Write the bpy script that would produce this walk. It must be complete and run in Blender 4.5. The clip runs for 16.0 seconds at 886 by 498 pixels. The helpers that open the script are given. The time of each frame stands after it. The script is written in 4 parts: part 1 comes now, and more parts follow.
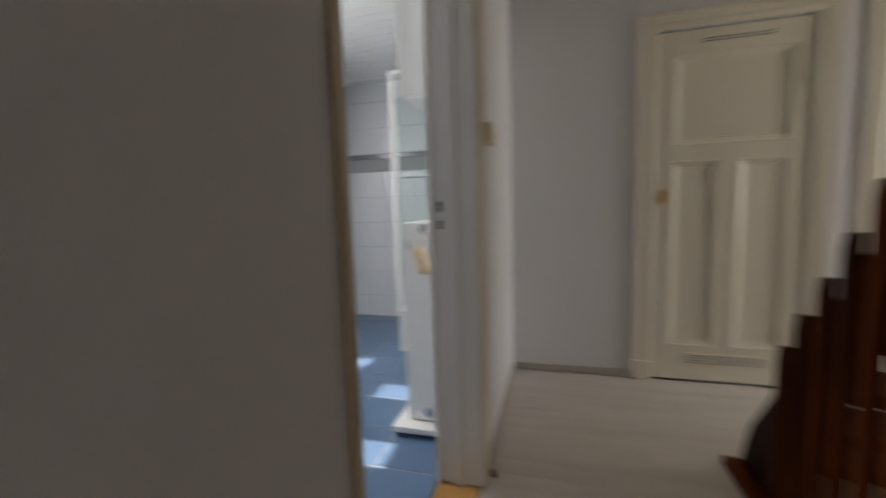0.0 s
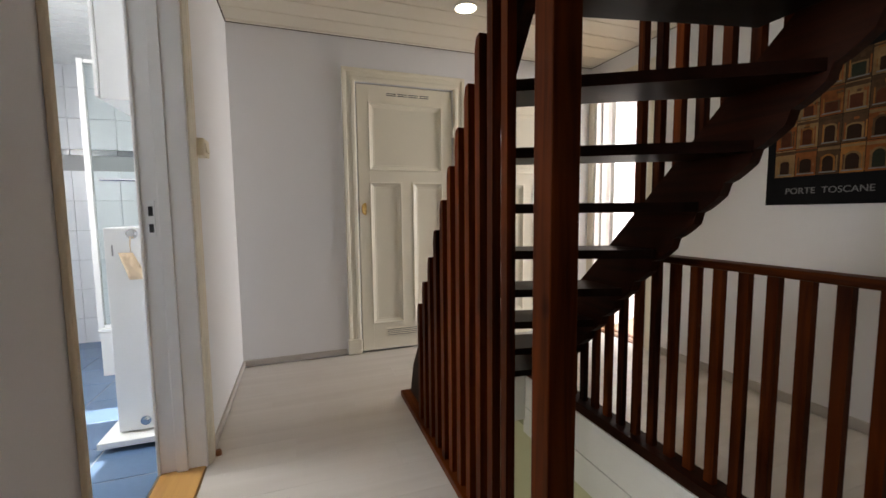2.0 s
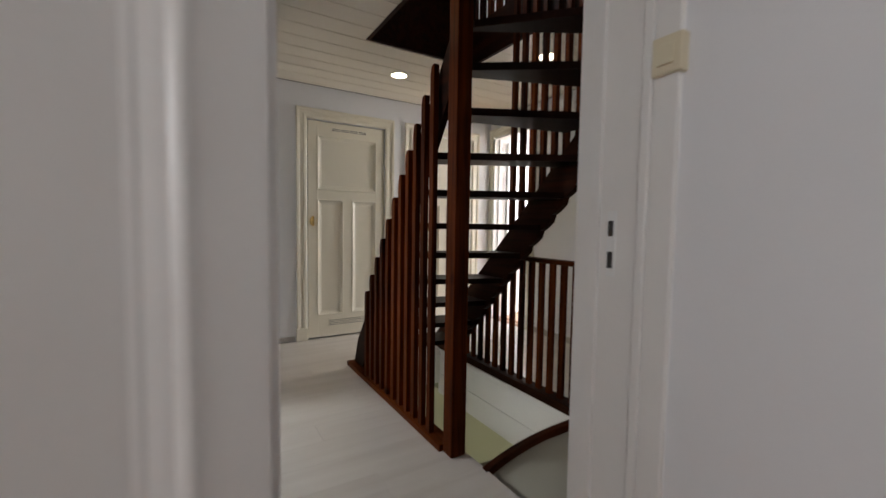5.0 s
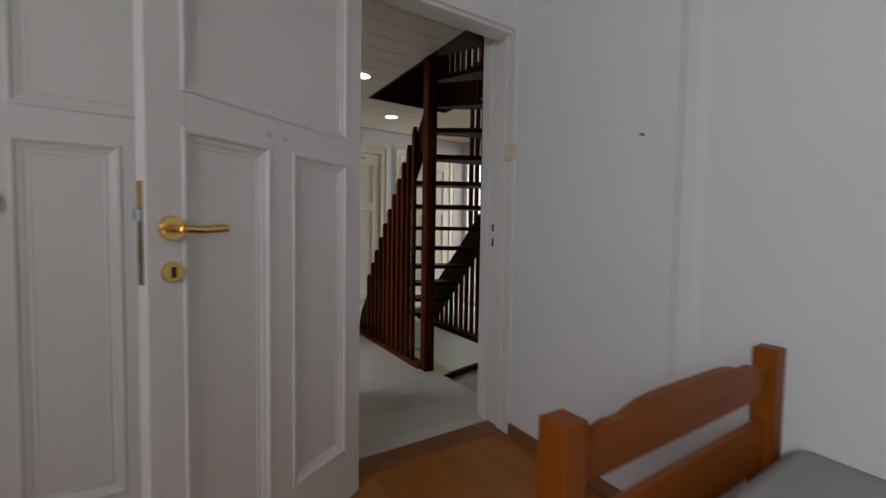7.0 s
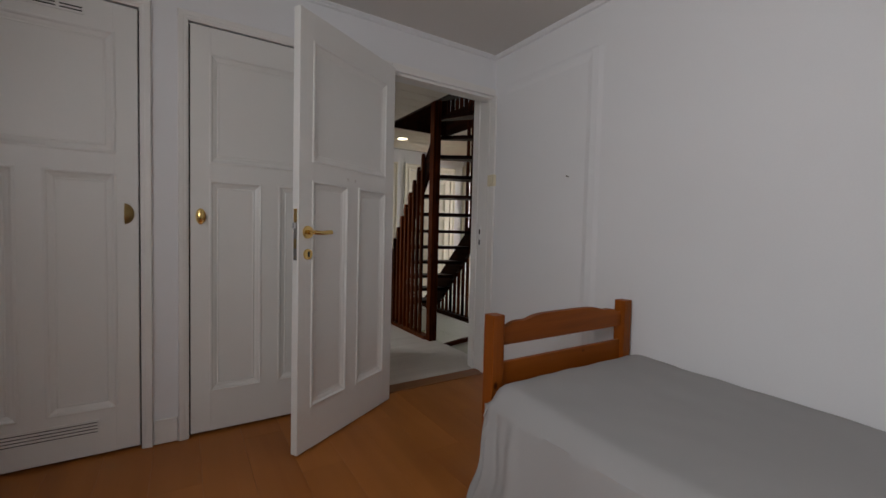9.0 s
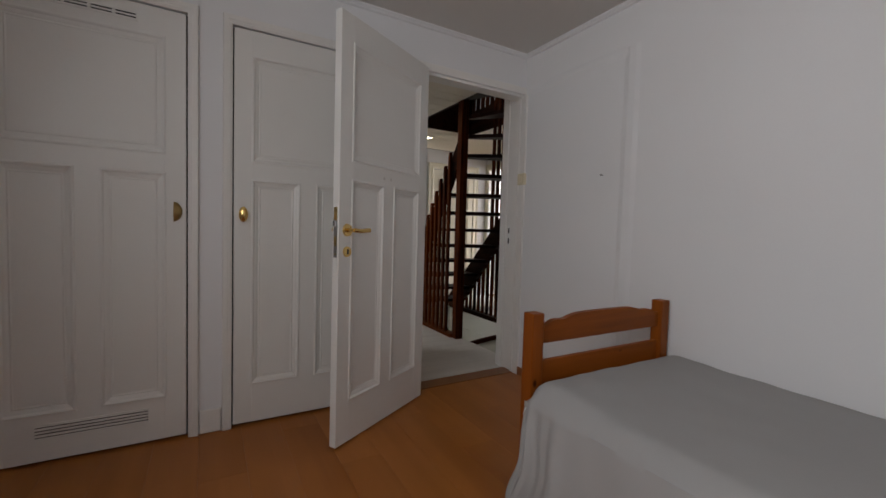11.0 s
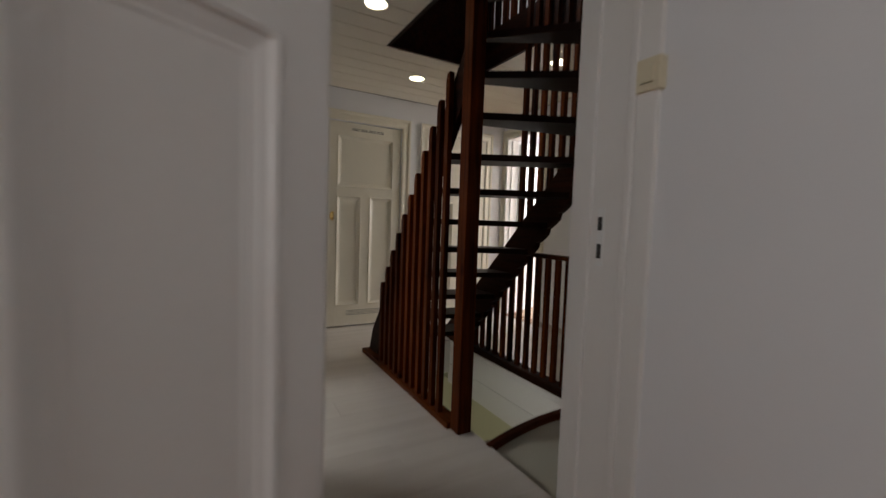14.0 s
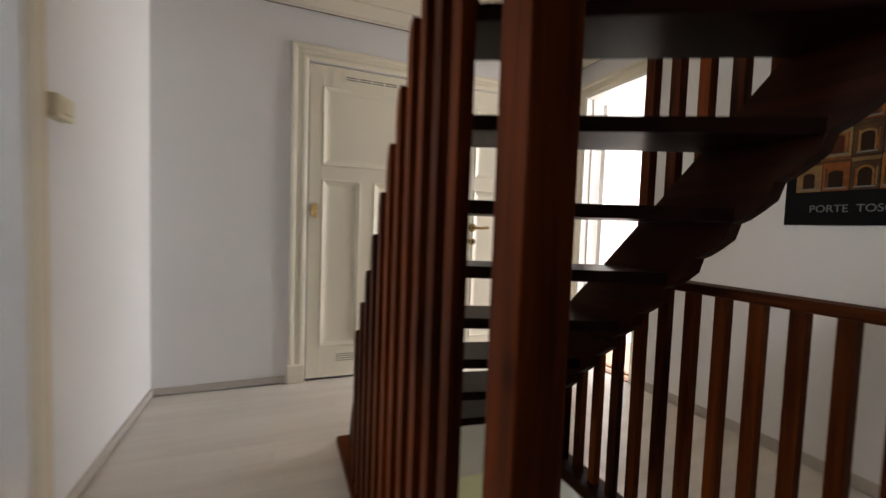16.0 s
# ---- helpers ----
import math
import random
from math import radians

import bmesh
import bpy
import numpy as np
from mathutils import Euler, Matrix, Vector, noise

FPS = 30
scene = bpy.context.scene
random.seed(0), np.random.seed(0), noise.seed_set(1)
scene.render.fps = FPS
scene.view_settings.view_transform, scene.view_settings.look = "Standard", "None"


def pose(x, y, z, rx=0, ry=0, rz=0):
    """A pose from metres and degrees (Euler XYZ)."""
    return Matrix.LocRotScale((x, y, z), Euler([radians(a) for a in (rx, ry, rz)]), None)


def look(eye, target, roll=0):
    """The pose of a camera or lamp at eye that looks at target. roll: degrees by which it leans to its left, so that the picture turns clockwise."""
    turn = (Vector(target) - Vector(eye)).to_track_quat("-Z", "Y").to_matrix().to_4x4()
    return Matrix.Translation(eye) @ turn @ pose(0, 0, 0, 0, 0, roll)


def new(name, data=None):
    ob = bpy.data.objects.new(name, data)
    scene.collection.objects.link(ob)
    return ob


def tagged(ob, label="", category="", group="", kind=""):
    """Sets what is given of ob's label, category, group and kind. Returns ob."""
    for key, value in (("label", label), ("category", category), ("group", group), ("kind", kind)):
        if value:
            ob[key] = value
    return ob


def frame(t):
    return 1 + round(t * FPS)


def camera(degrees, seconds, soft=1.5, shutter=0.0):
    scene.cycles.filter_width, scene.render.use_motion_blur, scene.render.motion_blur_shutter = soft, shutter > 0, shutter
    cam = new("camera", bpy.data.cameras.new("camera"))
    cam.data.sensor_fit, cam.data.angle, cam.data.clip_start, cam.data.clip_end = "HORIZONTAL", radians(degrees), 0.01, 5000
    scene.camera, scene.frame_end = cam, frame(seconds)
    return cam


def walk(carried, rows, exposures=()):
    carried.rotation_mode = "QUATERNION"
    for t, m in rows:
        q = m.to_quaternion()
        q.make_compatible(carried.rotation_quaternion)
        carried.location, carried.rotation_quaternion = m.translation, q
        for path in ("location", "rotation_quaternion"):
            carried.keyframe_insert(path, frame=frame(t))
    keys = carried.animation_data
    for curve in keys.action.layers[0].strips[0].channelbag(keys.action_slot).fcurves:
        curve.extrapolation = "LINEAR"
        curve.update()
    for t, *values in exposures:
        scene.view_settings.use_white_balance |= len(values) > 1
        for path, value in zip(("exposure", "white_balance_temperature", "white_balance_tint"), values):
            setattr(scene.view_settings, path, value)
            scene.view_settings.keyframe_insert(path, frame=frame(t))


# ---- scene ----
cam = camera(94.9, 16.0, shutter=0.7)
PATH = [
    (0, (0.278, 0.052, 1.097), (-0.257, 1.968, 0.892), -1.7),
    (0.5, (0.386, -0.142, 1.071), (0.568, 1.841, 0.881), -1.7),
    (0.6, (0.406, -0.176, 1.07), (0.663, 1.799, 0.884), -1.7),
    (1, (0.379, -0.274, 1.074), (0.868, 1.656, 0.887), -1.3),
    (1.5, (0.413, -0.353, 1.078), (1.007, 1.548, 0.897), -1.0),
    (2, (0.418, -0.397, 1.079), (1.077, 1.484, 0.904), -0.6),
    (2.5, (0.445, -0.41, 1.078), (1.114, 1.467, 0.909), -0.3),
    (3, (0.468, -0.457, 1.084), (1.218, 1.39, 0.924), -0.2),
    (3.5, (0.405, -0.635, 1.072), (1.229, 1.182, 0.924), 0.0),
    (4, (0.306, -0.826, 1.095), (1.177, 0.968, 0.955), 0.5),
    (4.1, (0.268, -0.848, 1.098), (1.172, 0.93, 0.955), 0.5),
    (6.5, (-0.442, -1.937, 1.1), (0.639, -0.257, 1.003), 0.9),
    (7, (-0.567, -2.216, 1.079), (0.51, -0.533, 0.986), 0.9),
    (7.5, (-0.696, -2.431, 1.094), (0.378, -0.746, 1.008), 1.0),
    (8, (-0.891, -2.647, 1.087), (0.18, -0.96, 1.003), 1.1),
    (8.5, (-1.018, -2.873, 1.1), (0.058, -1.19, 1.014), 1.2),
    (9, (-1.083, -3.019, 1.09), (-0.01, -1.333, 1.006), 1.4),
    (9.5, (-1.136, -3.05, 1.099), (-0.068, -1.362, 1.008), 1.7),
    (10, (-1.215, -3.084, 1.112), (-0.155, -1.39, 1.016), 1.8),
    (10.2, (-1.217, -3.083, 1.096), (-0.179, -1.376, 1.013), 1.8),
    (12.5, (-0.8, -2.366, 1.081), (0.177, -0.625, 0.963), 1.8),
    (13, (-0.583, -2.032, 1.078), (0.386, -0.287, 0.957), 1.9),
    (13.5, (-0.351, -1.654, 1.083), (0.625, 0.087, 0.956), 1.8),
    (14, (-0.119, -1.293, 1.082), (0.861, 0.445, 0.956), 2.0),
    (14.5, (0.154, -0.925, 1.087), (1.133, 0.814, 0.962), 1.9),
    (15, (0.357, -0.570, 1.095), (1.192, 1.243, 0.955), 2.1),
    (15.5, (0.469, -0.272, 1.071), (1.175, 1.595, 0.946), 2.3),
    (16, (0.691, -0.019, 1.036), (1.43, 1.837, 0.93), 2.0),
]
walk(cam, [(t, look(eye, target, roll)) for t, eye, target, roll in PATH], [(0.0, 1.05, 7000, 13), (0.5, 1.35, 7000, 13), (1.0, 1.68, 6950, 13), (2.5, 1.88, 6900, 13), (4.0, 1.85, 6850, 12), (6.5, 1.25, 6500, 11), (8.0, 1.2, 6450, 10), (9.5, 1.1, 6800, 12), (10.2, 1.1, 6800, 12), (13.0, 1.05, 6750, 11), (13.5, 1.05, 6950, 13), (14.0, 1.0, 7000, 13), (14.5, 1.15, 7100, 14), (15.0, 1.35, 7100, 14), (15.5, 1.72, 7000, 13), (16.0, 1.9, 6900, 13)])

# ---------------- light ----------------
world = bpy.data.worlds.new("world")
scene.world = world
world.use_nodes = True
wn = world.node_tree
sky = wn.nodes.new("ShaderNodeTexSky")
sky.sky_type = "NISHITA"
sky.sun_disc = False
SUN_EL, SUN_AZ = radians(45), radians(270)
sky.sun_elevation, sky.sun_rotation = SUN_EL, SUN_AZ
wn.links.new(sky.outputs[0], wn.nodes["Background"].inputs[0])
wn.nodes["Background"].inputs[1].default_value = 0.08


def lamp(name, kind, m, energy, color=(1, 1, 1), **kw):
    data = bpy.data.lights.new(name, kind)
    data.energy, data.color = energy, color
    for key, value in kw.items():
        if key == "angle":
            data.angle = value
        elif key == "size":
            data.size = value
        elif key == "size_y":
            data.shape, data.size_y = "RECTANGLE", value
        elif key == "radius":
            data.shadow_soft_size = value
        elif key == "spot":
            data.spot_size = value
            data.spot_blend = 0.8
        elif key == "spread":
            data.spread = value
    ob = new(name, data)
    ob.matrix_world = m
    return ob


# the sun stands in the west: azimuth measured clockwise from +y
sun_from = Vector((math.sin(SUN_AZ) * math.cos(SUN_EL), math.cos(SUN_AZ) * math.cos(SUN_EL), math.sin(SUN_EL)))
lamp("sun", "SUN", look(sun_from * 20, (0, 0, 0)), 5.0, (1.0, 0.96, 0.9), angle=radians(0.5))
# daylight through the windows of bedroom, bathroom and east room
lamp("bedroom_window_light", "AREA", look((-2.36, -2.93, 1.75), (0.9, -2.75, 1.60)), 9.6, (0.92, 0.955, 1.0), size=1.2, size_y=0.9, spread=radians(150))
lamp("bathroom_window_light", "AREA", look((-2.17, 1.83, 1.60), (0, 1.50, 0.9)), 23, (0.90, 0.95, 1.0), size=0.8, size_y=0.8)
# added fill lamp that brightens the stairwell from below; the hall has no window
lamp("lower_hall_fill_light", "AREA", look((-0.9, 1.3, -1.2), (1.8, 1.2, -0.4)), 5, (0.98, 1.0, 0.90), size=1.2, size_y=1.4)
lamp("east_room_window_light", "AREA", look((5.68, 1.88, 1.55), (1.4, 2.35, 1.2)), 58, (0.97, 0.98, 1.0), size=1.7, size_y=1.4)


# ---------------- materials ----------------
def material(name, color, rough=0.5, metal=0.0, var=0.06, scale=3.0, fine=60.0, bump=0.05, bump_scale=None, spec=0.5, rand=0.0, coat=0.0):
    m = bpy.data.materials.new(name)
    m.use_nodes = True
    nt = m.node_tree
    b = nt.nodes["Principled BSDF"]
    b.inputs["Roughness"].default_value = rough
    b.inputs["Metallic"].default_value = metal
    b.inputs["Specular IOR Level"].default_value = spec
    b.inputs["Coat Weight"].default_value = coat
    co = nt.nodes.new("ShaderNodeTexCoord")
    n1 = nt.nodes.new("ShaderNodeTexNoise")
    n1.inputs["Scale"].default_value, n1.inputs["Detail"].default_value = scale, 5
    n2 = nt.nodes.new("ShaderNodeTexNoise")
    n2.inputs["Scale"].default_value, n2.inputs["Detail"].default_value = fine, 3
    nt.links.new(co.outputs["Object"], n1.inputs["Vector"])
    nt.links.new(co.outputs["Object"], n2.inputs["Vector"])
    mix = nt.nodes.new("ShaderNodeMix")
    mix.data_type = "RGBA"
    dark = [c * (1 - var * 2.2) for c in color]
    light = [min(1, c * (1 + var)) for c in color]
    mix.inputs["A"].default_value, mix.inputs["B"].default_value = (*dark, 1), (*light, 1)
    add = nt.nodes.new("ShaderNodeMath")
    add.operation = "MULTIPLY_ADD"
    add.inputs[1].default_value = 0.3
    nt.links.new(n2.outputs[0], add.inputs[0])
    mul = nt.nodes.new("ShaderNodeMath")
    mul.operation = "MULTIPLY"
    mul.inputs[1].default_value = 0.7
    nt.links.new(n1.outputs[0], mul.inputs[0])
    nt.links.new(mul.outputs[0], add.inputs[2])
    fac = add.outputs[0]
    if rand:
        info = nt.nodes.new("ShaderNodeObjectInfo")
        ad = nt.nodes.new("ShaderNodeMath")
        ad.operation = "MULTIPLY_ADD"
        ad.inputs[1].default_value = rand
        nt.links.new(info.outputs["Random"], ad.inputs[0])
        nt.links.new(fac, ad.inputs[2])
        fac = ad.outputs[0]
    nt.links.new(fac, mix.inputs["Factor"])
    nt.links.new(mix.outputs["Result"], b.inputs["Base Color"])
    if bump:
        bp = nt.nodes.new("ShaderNodeBump")
        bp.inputs["Strength"].default_value, bp.inputs["Distance"].default_value = bump, 0.01
        if bump_scale:
            n3 = nt.nodes.new("ShaderNodeTexNoise")
            n3.inputs["Scale"].default_value, n3.inputs["Detail"].default_value = bump_scale, 4
            nt.links.new(co.outputs["Object"], n3.inputs["Vector"])
            nt.links.new(n3.outputs[0], bp.inputs["Height"])
        else:
            nt.links.new(n2.outputs[0], bp.inputs["Height"])
        nt.links.new(bp.outputs[0], b.inputs["Normal"])
    return m


def wood(name, dark, light, rough=0.4, axis="Z", scale=6.0, rings=14.0, rand=0.3, bump=0.06, coat=0.0, spec=0.5, knots=0.0):
    """Stretched noise along an axis makes the grain."""
    m = bpy.data.materials.new(name)
    m.use_nodes = True
    nt = m.node_tree
    b = nt.nodes["Principled BSDF"]
    b.inputs["Roughness"].default_value = rough
    b.inputs["Coat Weight"].default_value = coat
    b.inputs["Specular IOR Level"].default_value = spec
    co = nt.nodes.new("ShaderNodeTexCoord")
    mp = nt.nodes.new("ShaderNodeMapping")
    stretch = {"X": (0.06, 1, 1), "Y": (1, 0.06, 1), "Z": (1, 1, 0.06)}[axis]
    mp.inputs["Scale"].default_value = [s * rings for s in stretch]
    info = nt.nodes.new("ShaderNodeObjectInfo")
    off = nt.nodes.new("ShaderNodeMath")
    off.operation = "MULTIPLY"
    off.inputs[1].default_value = 37.0
    nt.links.new(info.outputs["Random"], off.inputs[0])
    nt.links.new(off.outputs[0], mp.inputs["Location"])
    nt.links.new(co.outputs["Object"], mp.inputs["Vector"])
    n1 = nt.nodes.new("ShaderNodeTexNoise")
    n1.inputs["Scale"].default_value, n1.inputs["Detail"].default_value, n1.inputs["Distortion"].default_value = 1.4, 8, 0.6
    nt.links.new(mp.outputs[0], n1.inputs["Vector"])
    n2 = nt.nodes.new("ShaderNodeTexNoise")
    n2.inputs["Scale"].default_value, n2.inputs["Detail"].default_value = 2.2, 3
    nt.links.new(co.outputs["Object"], n2.inputs["Vector"])
    ramp = nt.nodes.new("ShaderNodeValToRGB")
    ramp.color_ramp.elements[0].position, ramp.color_ramp.elements[1].position = 0.3, 0.72
    ramp.color_ramp.elements[0].color, ramp.color_ramp.elements[1].color = (*dark, 1), (*light, 1)
    a = nt.nodes.new("ShaderNodeMath")
    a.operation = "MULTIPLY_ADD"
    a.inputs[1].default_value = 0.35
    nt.links.new(n2.outputs[0], a.inputs[0])
    s = nt.nodes.new("ShaderNodeMath")
    s.operation = "MULTIPLY"
    s.inputs[1].default_value = 0.65
    nt.links.new(n1.outputs[0], s.inputs[0])
    nt.links.new(s.outputs[0], a.inputs[2])
    r = nt.nodes.new("ShaderNodeMath")
    r.operation = "MULTIPLY_ADD"
    r.inputs[1].default_value = rand
    nt.links.new(info.outputs["Random"], r.inputs[0])
    nt.links.new(a.outputs[0], r.inputs[2])
    r2 = nt.nodes.new("ShaderNodeMath")
    r2.operation = "SUBTRACT"
    r2.inputs[1].default_value = rand * 0.5
    nt.links.new(r.outputs[0], r2.inputs[0])
    nt.links.new(r2.outputs[0], ramp.inputs[0])
    colour = ramp.outputs[0]
    if knots:
        v = nt.nodes.new("ShaderNodeTexVoronoi")
        v.inputs["Scale"].default_value = knots
        mp2 = nt.nodes.new("ShaderNodeMapping")
        mp2.inputs["Scale"].default_value = {"X": (0.6, 1, 1), "Y": (1, 0.6, 1), "Z": (1, 1, 0.6)}[axis]
        nt.links.new(co.outputs["Object"], mp2.inputs["Vector"])
        nt.links.new(mp2.outputs[0], v.inputs["Vector"])
        kr = nt.nodes.new("ShaderNodeValToRGB")
        kr.color_ramp.elements[0].position, kr.color_ramp.elements[1].position = 0.06, 0.13
        kr.color_ramp.elements[0].color, kr.color_ramp.elements[1].color = (0.25, 0.16, 0.12, 1), (1, 1, 1, 1)
        nt.links.new(v.outputs["Distance"], kr.inputs[0])
        mm = nt.nodes.new("ShaderNodeMix")
        mm.data_type, mm.blend_type = "RGBA", "MULTIPLY"
        mm.inputs["Factor"].default_value = 1.0
        nt.links.new(colour, mm.inputs["A"])
        nt.links.new(kr.outputs[0], mm.inputs["B"])
        colour = mm.outputs["Result"]
    nt.links.new(colour, b.inputs["Base Color"])
    bp = nt.nodes.new("ShaderNodeBump")
    bp.inputs["Strength"].default_value, bp.inputs["Distance"].default_value = bump, 0.004
    nt.links.new(n1.outputs[0], bp.inputs["Height"])
    nt.links.new(bp.outputs[0], b.inputs["Normal"])
    return m


def glowing(name, color, strength):
    m = bpy.data.materials.new(name)
    m.use_nodes = True
    b = m.node_tree.nodes["Principled BSDF"]
    b.inputs["Emission Color"].default_value = (*color, 1)
    b.inputs["Emission Strength"].default_value = strength
    return m


def glassy(name, rough=0.0, tint=(0.9, 0.97, 0.95)):
    m = bpy.data.materials.new(name)
    m.use_nodes = True
    b = m.node_tree.nodes["Principled BSDF"]
    b.inputs["Base Color"].default_value = (*tint, 1)
    b.inputs["Transmission Weight"].default_value = 1.0
    b.inputs["Roughness"].default_value = rough
    b.inputs["IOR"].default_value = 1.2
    return m


M_WALL = material("white_wall_paint", (0.80, 0.80, 0.81), 0.7, var=0.03, scale=1.1, fine=140, bump=0.045)
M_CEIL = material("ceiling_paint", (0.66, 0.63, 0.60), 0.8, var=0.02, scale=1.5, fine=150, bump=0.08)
M_SLAT = material("cream_slat_paint", (0.80, 0.74, 0.62), 0.45, var=0.03, scale=2.0, fine=60, bump=0.03)
M_DOOR = material("white_door_gloss", (0.80, 0.79, 0.76), 0.32, var=0.03, scale=2.5, fine=90, bump=0.05, bump_scale=25)
M_CREAM = material("cream_door_gloss", (0.80, 0.75, 0.62), 0.35, var=0.03, scale=2.5, fine=90, bump=0.05, bump_scale=25)
M_TRIM = material("white_trim_gloss", (0.82, 0.80, 0.77), 0.35, var=0.03, scale=4, fine=80, bump=0.04)
M_EDGE = material("trim_edge_and_shadow", (0.70, 0.58, 0.40), 0.5, var=0.05)
M_DARK = wood("mahogany_stain", (0.007, 0.0016, 0.0008), (0.125, 0.026, 0.0048), 0.45, "Z", rings=22, rand=0.26, spec=0.04, knots=4.5)
M_DARKK = wood("mahogany_stain_kerb", (0.012, 0.0026, 0.001), (0.15, 0.034, 0.006), 0.42, "Y", rings=22, rand=0.2, spec=0.04)
# same stain on the treads, with their shade put into the colour
M_DARKX = wood("mahogany_stain_tread_shaded", (0.004, 0.0015, 0.001), (0.018, 0.005, 0.0025), 0.42, "X", rings=22, rand=0.2, spec=0.06)
# darkened copy of the stain: shade on strings, opening trim and east kerb is painted in
M_DARKY = wood("mahogany_stain_shaded", (0.005, 0.0015, 0.0008), (0.035, 0.008, 0.0025), 0.48, "Y", rings=22, rand=0.2, spec=0.06)
M_DARKN = wood("mahogany_stain_string", (0.014, 0.003, 0.0015), (0.10, 0.022, 0.006), 0.45, "X", rings=22, rand=0.2, spec=0.06)
M_PINE = wood("orange_pine", (0.165, 0.038, 0.0035), (0.33, 0.085, 0.008), 0.42, "X", rings=16, rand=0.15, knots=11.0, spec=0.22)
M_PINEZ = wood("orange_pine_post", (0.165, 0.038, 0.0035), (0.33, 0.085, 0.008), 0.42, "Z", rings=16, rand=0.15, knots=11.0, spec=0.22)
M_LAM = wood("orange_laminate", (0.32, 0.105, 0.020), (0.45, 0.165, 0.036), 0.33, "Y", spec=0.24, rings=5, rand=0.12, bump=0.006)
M_TAN = wood("tan_laminate", (0.42, 0.27, 0.16), (0.54, 0.37, 0.24), 0.35, "X", spec=0.3, rings=6, rand=0.1, bump=0.006)
M_PALE = wood("pale_laminate", (0.55, 0.51, 0.465), (0.68, 0.645, 0.60), 0.34, "X", rings=8, rand=0.07, bump=0.01)
M_THRESH = wood("oak_threshold", (0.36, 0.17, 0.04), (0.60, 0.34, 0.11), 0.42, "Y", rings=18)
M_THRDARK = wood("brown_threshold", (0.15, 0.055, 0.018), (0.26, 0.10, 0.035), 0.4, "X", rings=18)
M_SKIRT = material("grey_beige_skirting", (0.50, 0.46, 0.42), 0.5, var=0.05, fine=90)
M_SKIRTB = wood("brown_skirting", (0.22, 0.09, 0.035), (0.36, 0.17, 0.07), 0.45, "Y", rings=14)
M_BRASS = material("polished_brass", (0.83, 0.58, 0.22), 0.2, 1.0, var=0.05, scale=20, bump=0.01)
M_BRASSD = material("aged_brass_and_dark_reflection", (0.42, 0.30, 0.13), 0.35, 1.0, var=0.15, scale=30, bump=0.03)
M_CHROME = material("chrome", (0.75, 0.76, 0.78), 0.12, 1.0, var=0.02, bump=0.0)
M_STEEL = material("dull_steel", (0.35, 0.34, 0.33), 0.4, 1.0, var=0.1, scale=40, bump=0.02)
M_BLACK = material("black_shade_and_parts", (0.012, 0.012, 0.012), 0.7, var=0.05)
M_SHEET = material("grey_cotton", (0.41, 0.405, 0.40), 0.9, var=0.05, scale=2.5, fine=350, bump=0.18, spec=0.2)
M_MATT = material("mattress_ticking", (0.62, 0.62, 0.62), 0.9, var=0.04)
M_PLAST = material("cream_plastic", (0.74, 0.66, 0.48), 0.4, var=0.03)
M_WPLAST = material("white_plastic", (0.82, 0.82, 0.80), 0.35, var=0.02)
M_TILE = material("white_glazed_tile", (0.78, 0.79, 0.81), 0.34, var=0.02, rand=0.12, bump=0.01)
M_GREYT = material("grey_border_tile", (0.20, 0.20, 0.22), 0.2, var=0.06, rand=0.2)
M_GROUT = material("tile_grout", (0.45, 0.45, 0.45), 0.9, var=0.08)
M_BLUE = material("blue_floor_tile", (0.10, 0.17, 0.285), 0.3, var=0.14, scale=5, fine=40, rand=0.35, bump=0.04)
M_YELLOW = material("pale_yellow_plaster", (0.62, 0.60, 0.40), 0.8, var=0.04, scale=1.2, bump=0.1)
M_SHADOWGAP = material("gap_shade_brown", (0.10, 0.08, 0.06), 0.8)
M_RECESS = material("recess_shade", (0.05, 0.045, 0.04), 0.6)
M_BRICK = material("sun_blocker_brick", (0.28, 0.13, 0.08), 0.9, var=0.15, scale=6)
M_OLIVE = material("olive_board_paint", (0.46, 0.44, 0.36), 0.6, var=0.05)
M_SPONGE = material("beige_wash_mitt", (0.78, 0.60, 0.40), 0.95, var=0.12, scale=12, fine=120, bump=0.4)
M_POSTER = material("black_poster_paper", (0.008, 0.008, 0.009), 0.8, var=0.1, spec=0.1)
M_STONES = [material("stone_print_" + n_, c_, 0.7, spec=0.15, var=0.45, scale=25, fine=110, rand=0.3, bump=0) for n_, c_ in (("ochre", (0.28, 0.115, 0.026)), ("sand", (0.24, 0.145, 0.06)), ("rust", (0.23, 0.07, 0.018)), ("umber", (0.085, 0.043, 0.02)))]
M_GATES = [material("gate_print_" + n_, c_, 0.7, spec=0.15, var=0.25, scale=30, fine=110, rand=0.3, bump=0) for n_, c_ in (("brown", (0.025, 0.010, 0.005)), ("green", (0.02, 0.024, 0.015)), ("red", (0.08, 0.02, 0.008)))]
M_GREYPR = material("grey_print", (0.16, 0.16, 0.16), 0.5, var=0.05)
M_SPOT = glowing("lit_lamp_glass", (1.0, 0.90, 0.62), 3.0)
M_GLASS = glassy("clear_glass")


